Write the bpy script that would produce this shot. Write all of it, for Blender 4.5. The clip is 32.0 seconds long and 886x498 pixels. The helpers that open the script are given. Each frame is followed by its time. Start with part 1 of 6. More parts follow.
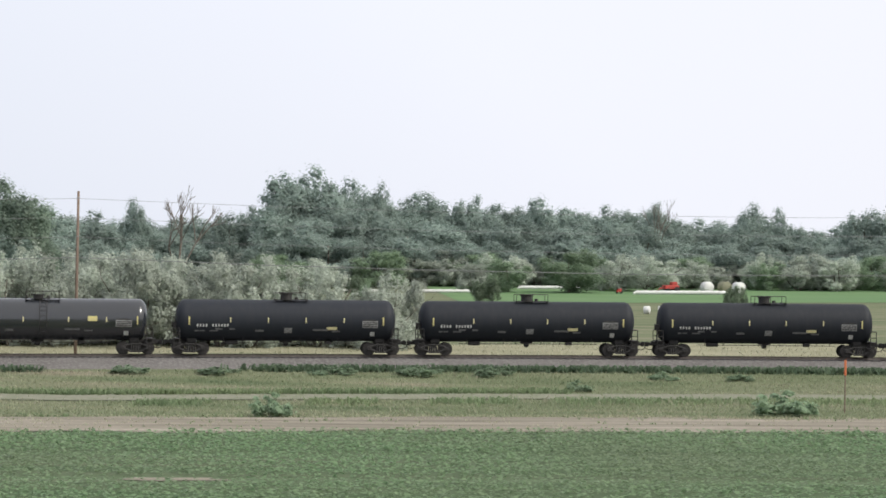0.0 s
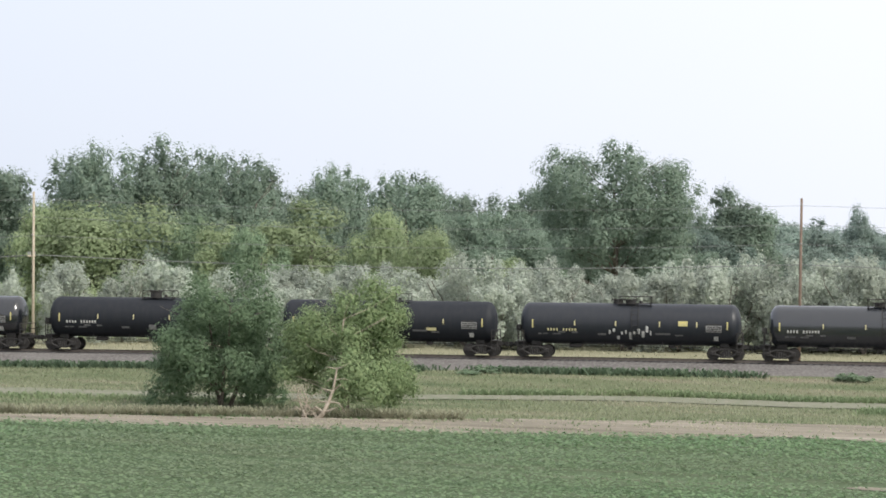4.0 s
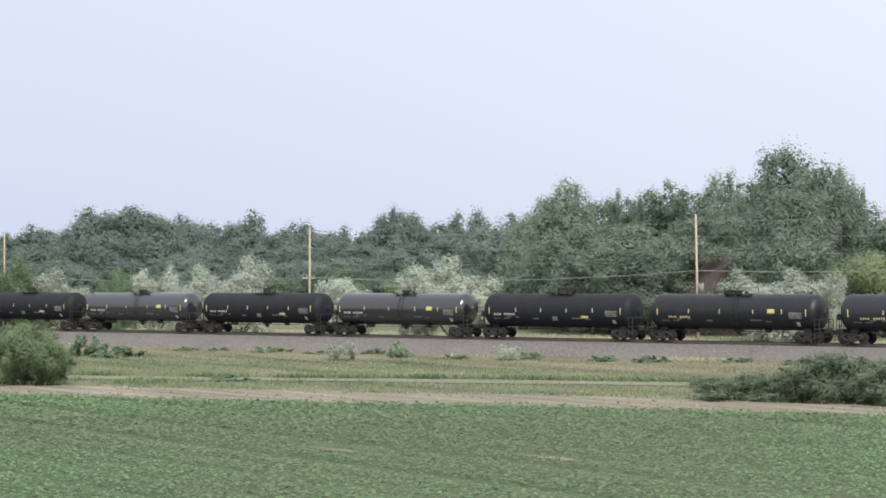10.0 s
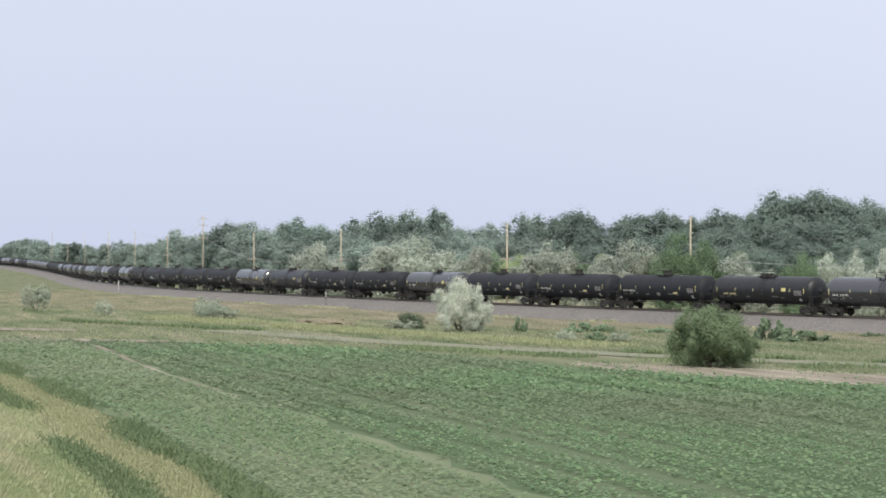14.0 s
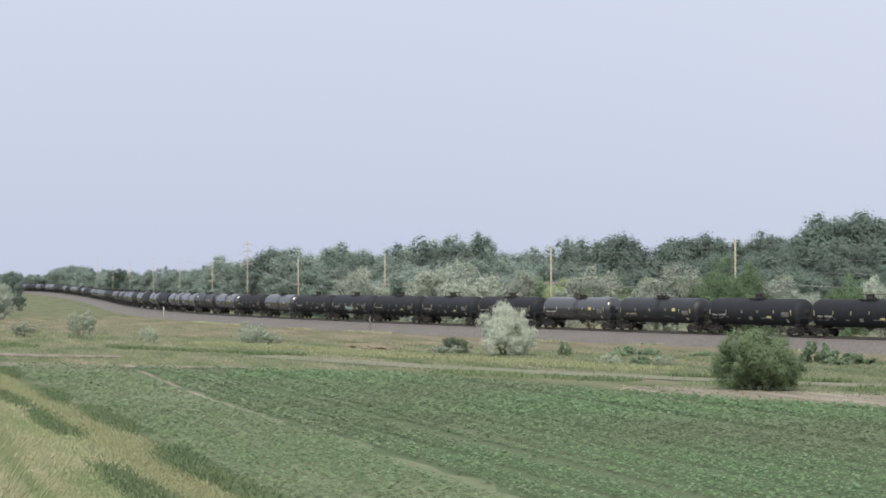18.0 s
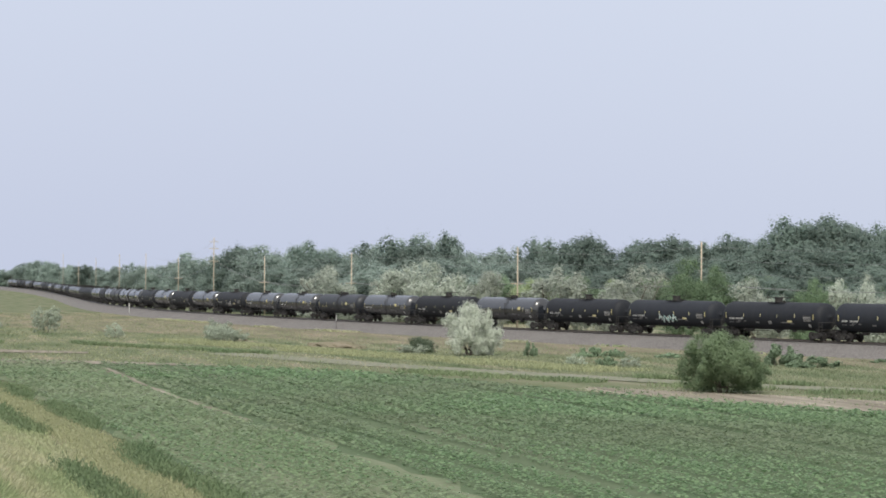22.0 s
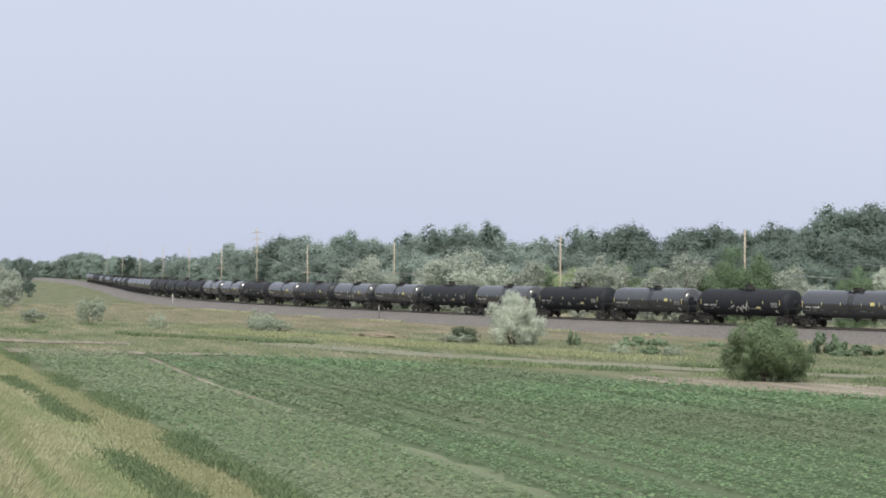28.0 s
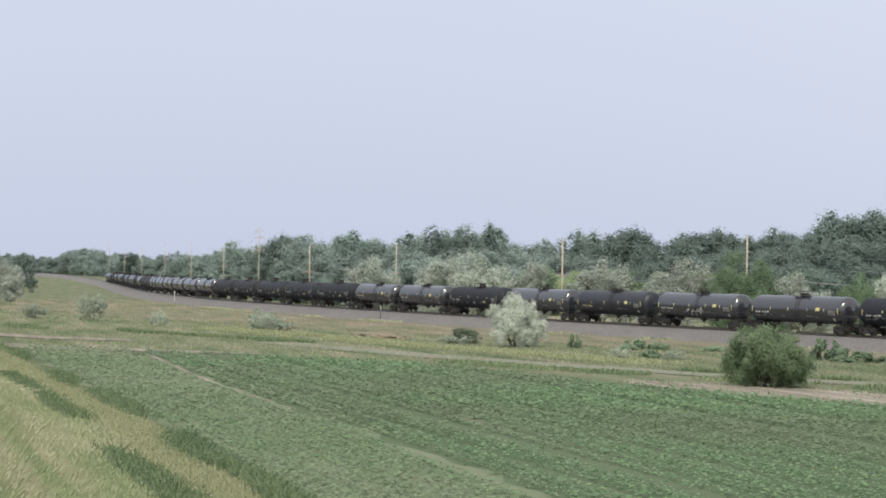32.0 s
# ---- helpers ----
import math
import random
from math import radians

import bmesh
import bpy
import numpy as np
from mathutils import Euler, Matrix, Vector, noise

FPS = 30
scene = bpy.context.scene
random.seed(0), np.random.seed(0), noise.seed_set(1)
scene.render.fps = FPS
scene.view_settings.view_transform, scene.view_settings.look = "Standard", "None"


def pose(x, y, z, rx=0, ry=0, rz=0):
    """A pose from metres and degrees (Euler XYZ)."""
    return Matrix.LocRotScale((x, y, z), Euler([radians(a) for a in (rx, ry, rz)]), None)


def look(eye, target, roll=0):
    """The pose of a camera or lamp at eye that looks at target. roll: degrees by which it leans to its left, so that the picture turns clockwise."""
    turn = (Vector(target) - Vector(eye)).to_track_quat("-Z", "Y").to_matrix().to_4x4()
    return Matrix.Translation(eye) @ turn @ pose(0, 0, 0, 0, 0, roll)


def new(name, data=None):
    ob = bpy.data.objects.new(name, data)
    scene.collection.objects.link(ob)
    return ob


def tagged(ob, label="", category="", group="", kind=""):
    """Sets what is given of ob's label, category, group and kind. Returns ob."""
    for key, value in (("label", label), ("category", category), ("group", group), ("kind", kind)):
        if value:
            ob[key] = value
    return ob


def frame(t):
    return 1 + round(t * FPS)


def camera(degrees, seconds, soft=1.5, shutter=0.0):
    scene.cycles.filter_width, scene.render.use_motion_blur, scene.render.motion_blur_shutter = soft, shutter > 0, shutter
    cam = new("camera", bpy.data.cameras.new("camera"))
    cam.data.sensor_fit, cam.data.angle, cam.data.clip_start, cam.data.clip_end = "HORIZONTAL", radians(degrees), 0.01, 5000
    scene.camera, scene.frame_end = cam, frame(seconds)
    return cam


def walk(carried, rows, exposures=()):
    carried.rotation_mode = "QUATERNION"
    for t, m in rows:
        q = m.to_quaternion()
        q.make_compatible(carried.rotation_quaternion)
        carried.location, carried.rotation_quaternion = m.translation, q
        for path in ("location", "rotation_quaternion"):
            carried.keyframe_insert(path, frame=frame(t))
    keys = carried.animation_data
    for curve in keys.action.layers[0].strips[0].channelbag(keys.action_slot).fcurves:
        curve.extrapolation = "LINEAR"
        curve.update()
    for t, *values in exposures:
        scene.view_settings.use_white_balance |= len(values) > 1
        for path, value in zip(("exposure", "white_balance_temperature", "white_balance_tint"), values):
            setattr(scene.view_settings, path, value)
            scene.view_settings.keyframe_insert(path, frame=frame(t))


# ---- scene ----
# World: z = 0 is the top of the rails; the camera stands on a road bank over a crop field and pans along a train.
EYE = (0.0, 0.0, 5.71)
PATH = [  # seconds, and the camera's turn in degrees
    (0.0, 90.853, -0.469, 0.204),
    (0.5, 91.030, -0.770, 2.067),
    (1.0, 91.510, -0.777, 4.248),
    (1.5, 91.277, -1.038, 6.781),
    (2.0, 91.221, -1.012, 9.699),
    (2.5, 91.124, -0.891, 12.252),
    (3.0, 91.375, -0.553, 15.291),
    (3.5, 91.268, -0.621, 18.089),
    (5.5, 90.300, -0.493, 29.663),
    (6.0, 90.895, -0.784, 32.615),
    (6.5, 90.559, -0.610, 35.824),
    (7.0, 90.425, -0.375, 40.259),
    (7.5, 90.802, -0.235, 41.896),
    (8.0, 90.928, 0.330, 43.613),
    (8.5, 91.290, 0.357, 46.589),
    (9.0, 91.698, -0.558, 51.034),
    (9.5, 90.849, -0.988, 53.392),
    (10.0, 90.772, 0.262, 54.077),
    (10.5, 90.090, 0.066, 58.342),
    (11.0, 90.830, -0.665, 61.361),
    (11.5, 90.340, -0.298, 64.004),
    (12.0, 90.218, 0.006, 66.008),
    (12.5, 90.474, -0.409, 67.945),
    (13.0, 90.733, -0.523, 70.174),
    (13.5, 90.732, -0.527, 71.262),
    (14.0, 90.325, -0.161, 73.658),
    (14.5, 90.746, -0.536, 75.038),
    (16.5, 90.789, -0.136, 74.891),
    (17.0, 90.899, 0.028, 74.934),
    (17.5, 91.050, -0.059, 74.871),
    (18.0, 91.031, 0.160, 74.928),
    (18.5, 91.464, 0.147, 74.708),
    (19.0, 91.341, 0.171, 74.260),
    (19.5, 91.446, -0.057, 74.209),
    (20.0, 91.515, -0.132, 74.094),
    (20.5, 91.425, -0.616, 74.135),
    (21.0, 91.218, -0.521, 74.220),
    (21.5, 91.095, -0.474, 74.094),
    (22.0, 91.023, -0.436, 73.962),
    (22.5, 90.867, -0.531, 73.950),
    (23.0, 90.663, -0.510, 74.000),
    (23.5, 90.684, -0.572, 74.098),
    (24.0, 90.700, -0.446, 73.886),
    (24.5, 90.799, -0.602, 74.244),
    (25.0, 90.738, -0.360, 74.383),
    (25.5, 90.683, -0.506, 74.470),
    (27.5, 90.656, -0.350, 75.120),
    (28.0, 90.711, -0.203, 75.193),
    (28.5, 90.760, -0.185, 75.270),
    (29.0, 90.731, -0.348, 75.173),
    (29.5, 90.765, -0.435, 75.072),
    (30.0, 90.781, -0.349, 75.074),
    (30.5, 90.706, -0.517, 75.068),
    (31.0, 90.630, -0.602, 75.056),
    (31.5, 90.734, -0.964, 75.069),
    (32.0, 90.743, -0.981, 75.248),
]
cam = camera(25.18, 32.0, soft=1.7)
EXPOSURES = [(0.0, 0.08), (3.0, 0.10), (5.5, 0.50), (7.5, 0.50), (9.0, 0.36), (10.5, 0.27), (13.0, 0.25), (17.0, 0.12), (19.0, 0.08), (28.0, 0.12), (32.0, 0.12)]
walk(cam, [(t, pose(*EYE, a, b, c)) for t, a, b, c in PATH], EXPOSURES)

# ---- sky and sun ----
SUN_FROM = Vector((0.70, -0.30, 0.76)).normalized()
world = bpy.data.worlds.new("sky")
scene.world = world
world.use_nodes = True
wn, wl = world.node_tree.nodes, world.node_tree.links
sky = wn.new("ShaderNodeTexSky")
sky.sky_type, sky.sun_disc = "NISHITA", False
sky.sun_elevation = math.asin(SUN_FROM.z)
sky.sun_rotation = math.atan2(SUN_FROM.x, SUN_FROM.y)
sky.air_density, sky.dust_density, sky.ozone_density = 1.0, 6.0, 1.0
tc, dot, veil = wn.new("ShaderNodeTexCoord"), wn.new("ShaderNodeVectorMath"), wn.new("ShaderNodeValToRGB")
dot.operation = "DOT_PRODUCT"                 # a thin overcast veil, brighter towards the sun
dot.inputs[1].default_value = Vector((0.78, -0.10, 0.78)).normalized()
wl.new(tc.outputs["Generated"], dot.inputs[0])
half = wn.new("ShaderNodeMath")
half.operation = "MULTIPLY_ADD"
half.inputs[1].default_value, half.inputs[2].default_value = 0.5, 0.5
wl.new(dot.outputs["Value"], half.inputs[0])
wl.new(half.outputs[0], veil.inputs[0])
veil.color_ramp.elements[0].position, veil.color_ramp.elements[0].color = 0.12, (0.545, 0.600, 0.77, 1)
veil.color_ramp.elements[1].position, veil.color_ramp.elements[1].color = 1.0, (1.0, 0.98, 0.95, 1)
for at, col in ((0.30, (0.748, 0.80, 0.905, 1)), (0.50, (0.94, 0.96, 1.05, 1))):
    e = veil.color_ramp.elements.new(at)
    e.color = col
haze = wn.new("ShaderNodeMixRGB")
haze.inputs[0].default_value = 0.10
wl.new(veil.outputs[0], haze.inputs[1])
gain = wn.new("ShaderNodeMixRGB")
gain.blend_type, gain.inputs[0].default_value, gain.inputs[2].default_value = "MULTIPLY", 1.0, (0.1, 0.1, 0.1, 1)
wl.new(sky.outputs[0], gain.inputs[1])
wl.new(gain.outputs[0], haze.inputs[2])
wl.new(haze.outputs[0], wn["Background"].inputs[0])
wn["Background"].inputs[1].default_value = 1.0
lamp = bpy.data.lights.new("sun", "SUN")
lamp.energy, lamp.angle, lamp.color = 3.0, radians(14), (1.0, 0.965, 0.88)
sun = new("sun", lamp)
sun.matrix_world = look((0, 0, 300), Vector((0, 0, 300)) - SUN_FROM)


# ---- materials ----
def material(name, build):
    m = bpy.data.materials.new(name)
    m.use_nodes = True
    nt = m.node_tree
    build(nt, nt.nodes["Principled BSDF"])
    return m


def noise_tex(nt, scale, detail=4.0, coords="Object"):
    tc, n = nt.nodes.new("ShaderNodeTexCoord"), nt.nodes.new("ShaderNodeTexNoise")
    n.inputs["Scale"].default_value, n.inputs["Detail"].default_value = scale, detail
    nt.links.new(tc.outputs[coords], n.inputs["Vector"])
    return n


def ramp(nt, fac, stops):
    r = nt.nodes.new("ShaderNodeValToRGB")
    while len(r.color_ramp.elements) < len(stops):
        r.color_ramp.elements.new(0.5)
    for e, (p, c) in zip(r.color_ramp.elements, stops):
        e.position, e.color = p, (*c, 1)
    nt.links.new(fac, r.inputs[0])
    return r


def mix(nt, fac, a, b, mode="MIX"):
    m = nt.nodes.new("ShaderNodeMixRGB")
    m.blend_type = mode
    for sock, val in zip(m.inputs, (fac, a, b)):
        if isinstance(val, (int, float)):
            sock.default_value = val
        elif isinstance(val, tuple):
            sock.default_value = (*val, 1)
        else:
            nt.links.new(val, sock)
    return m.outputs[0]


def bump(nt, bsdf, height, strength, distance):
    b = nt.nodes.new("ShaderNodeBump")
    b.inputs["Strength"].default_value, b.inputs["Distance"].default_value = strength, distance
    nt.links.new(height, b.inputs["Height"])
    nt.links.new(b.outputs[0], bsdf.inputs["Normal"])


def two_scale(name, c1, c2, c3, s_big, s_fine, rough=0.9, relief=0.0, coords="Object", metal=0.0):
    """A surface with patches at one scale and grain at another."""
    def build(nt, p):
        big, fine = noise_tex(nt, s_big, 3, coords), noise_tex(nt, s_fine, 5, coords)
        base = ramp(nt, big.outputs[0], [(0.35, c1), (0.65, c2)])
        grain = ramp(nt, fine.outputs[0], [(0.45, (0, 0, 0)), (0.62, (1, 1, 1))])
        nt.links.new(mix(nt, grain.outputs[0], base.outputs[0], c3), p.inputs["Base Color"])
        p.inputs["Roughness"].default_value, p.inputs["Metallic"].default_value = rough, metal
        if relief:
            bump(nt, p, fine.outputs[0], 0.6, relief)
    return material(name, build)


def streaky(name, stops, grain, long=0.05, across=0.3, fine=2.5, relief=0.1):
    """Ground whose patches run along the railway, with fine grain."""
    def build(nt, p):
        tc, mp = nt.nodes.new("ShaderNodeTexCoord"), nt.nodes.new("ShaderNodeMapping")
        mp.inputs["Scale"].default_value = (long, across, 0)
        mp.inputs["Rotation"].default_value = (0, 0, radians(-10))
        nt.links.new(tc.outputs["Object"], mp.inputs[0])
        big = nt.nodes.new("ShaderNodeTexNoise")
        big.inputs["Scale"].default_value, big.inputs["Detail"].default_value = 1.0, 5
        nt.links.new(mp.outputs[0], big.inputs["Vector"])
        base = ramp(nt, big.outputs[0], stops)
        f = noise_tex(nt, fine, 5)
        g = ramp(nt, f.outputs[0], [(0.4, (0, 0, 0)), (0.7, (0.55, 0.55, 0.55))])
        nt.links.new(mix(nt, g.outputs[0], base.outputs[0], grain), p.inputs["Base Color"])
        p.inputs["Roughness"].default_value = 0.95
        p.inputs["Specular IOR Level"].default_value = 0.1
        bump(nt, p, f.outputs[0], 0.5, relief)
    return material(name, build)


def leafy(name, stops, rough=0.65, patch=0.0, dry=(0.2, 0.17, 0.08)):
    """Leaves: each its own shade, each plant a little different; patch: size of drier patches."""
    def build(nt, p):
        geo, info = nt.nodes.new("ShaderNodeNewGeometry"), nt.nodes.new("ShaderNodeObjectInfo")
        col = ramp(nt, geo.outputs["Random Per Island"], stops).outputs[0]
        hsv = nt.nodes.new("ShaderNodeHueSaturation")
        mr = nt.nodes.new("ShaderNodeMapRange")
        mr.inputs[3].default_value, mr.inputs[4].default_value = 0.82, 1.18
        nt.links.new(info.outputs["Random"], mr.inputs[0])
        nt.links.new(mr.outputs[0], hsv.inputs["Value"])
        nt.links.new(col, hsv.inputs["Color"])
        col = hsv.outputs[0]
        if patch:
            n = noise_tex(nt, patch, 4)
            f = ramp(nt, n.outputs[0], [(0.42, (0, 0, 0)), (0.66, (1, 1, 1))])
            col = mix(nt, f.outputs[0], col, dry)
        nt.links.new(col, p.inputs["Base Color"])
        p.inputs["Roughness"].default_value = rough
        p.inputs["Specular IOR Level"].default_value = 0.08
        thin, both = nt.nodes.new("ShaderNodeBsdfTranslucent"), nt.nodes.new("ShaderNodeAddShader")
        nt.links.new(col, thin.inputs["Color"])
        nt.links.new(p.outputs[0], both.inputs[0])
        nt.links.new(thin.outputs[0], both.inputs[1])
        nt.links.new(both.outputs[0], nt.nodes["Material Output"].inputs["Surface"])
    return material(name, build)


def meadow(name, stops, seed=0.0):
    """Grass whose colour runs in long patches, each blade a little different."""
    def build(nt, p):
        tc, mp = nt.nodes.new("ShaderNodeTexCoord"), nt.nodes.new("ShaderNodeMapping")
        mp.inputs["Scale"].default_value, mp.inputs["Location"].default_value = (0.05, 0.3, 0.0), (seed, 0, 0)
        mp.inputs["Rotation"].default_value = (0, 0, radians(-10))
        nt.links.new(tc.outputs["Object"], mp.inputs[0])
        big = nt.nodes.new("ShaderNodeTexNoise")
        big.inputs["Scale"].default_value, big.inputs["Detail"].default_value = 1.0, 4
        nt.links.new(mp.outputs[0], big.inputs["Vector"])
        col = ramp(nt, big.outputs[0], stops).outputs[0]
        geo, hsv, mr = nt.nodes.new("ShaderNodeNewGeometry"), nt.nodes.new("ShaderNodeHueSaturation"), nt.nodes.new("ShaderNodeMapRange")
        mr.inputs[3].default_value, mr.inputs[4].default_value = 0.86, 1.16
        nt.links.new(geo.outputs["Random Per Island"], mr.inputs[0])
        nt.links.new(mr.outputs[0], hsv.inputs["Value"])
        nt.links.new(col, hsv.inputs["Color"])
        nt.links.new(hsv.outputs[0], p.inputs["Base Color"])
        p.inputs["Roughness"].default_value, p.inputs["Specular IOR Level"].default_value = 0.8, 0.15
        thin, both = nt.nodes.new("ShaderNodeBsdfTranslucent"), nt.nodes.new("ShaderNodeAddShader")
        nt.links.new(hsv.outputs[0], thin.inputs["Color"])
        nt.links.new(p.outputs[0], both.inputs[0])
        nt.links.new(thin.outputs[0], both.inputs[1])
        nt.links.new(both.outputs[0], nt.nodes["Material Output"].inputs["Surface"])
    return material(name, build)


def paint(name, col, rough, spec=0.5, dirt=(0.10, 0.085, 0.07), amount=0.35):
    """Tank paint with road dust, streaks and slight unevenness."""
    def build(nt, p):
        tc, mp = nt.nodes.new("ShaderNodeTexCoord"), nt.nodes.new("ShaderNodeMapping")
        mp.inputs["Scale"].default_value = (2.2, 2.2, 0.25)
        nt.links.new(tc.outputs["Object"], mp.inputs[0])
        streak = nt.nodes.new("ShaderNodeTexNoise")
        streak.inputs["Scale"].default_value, streak.inputs["Detail"].default_value = 1.6, 5
        nt.links.new(mp.outputs[0], streak.inputs["Vector"])
        info = nt.nodes.new("ShaderNodeObjectInfo")
        blot = noise_tex(nt, 0.5, 3)
        hsv = nt.nodes.new("ShaderNodeHueSaturation")
        hsv.inputs["Color"].default_value = (*col, 1)
        mr = nt.nodes.new("ShaderNodeMapRange")
        mr.inputs[3].default_value, mr.inputs[4].default_value = 0.7, 1.35
        nt.links.new(info.outputs["Random"], mr.inputs[0])
        nt.links.new(mr.outputs[0], hsv.inputs["Value"])
        f = ramp(nt, streak.outputs[0], [(0.42, (0, 0, 0)), (0.75, (amount, amount, amount))])
        c = mix(nt, f.outputs[0], hsv.outputs[0], dirt)
        nt.links.new(c, p.inputs["Base Color"])
        rr = nt.nodes.new("ShaderNodeMapRange")
        rr.inputs[3].default_value, rr.inputs[4].default_value = rough - 0.06, rough + 0.1
        nt.links.new(blot.outputs[0], rr.inputs[0])
        nt.links.new(rr.outputs[0], p.inputs["Roughness"])
        p.inputs["Specular IOR Level"].default_value = spec
    return material(name, build)


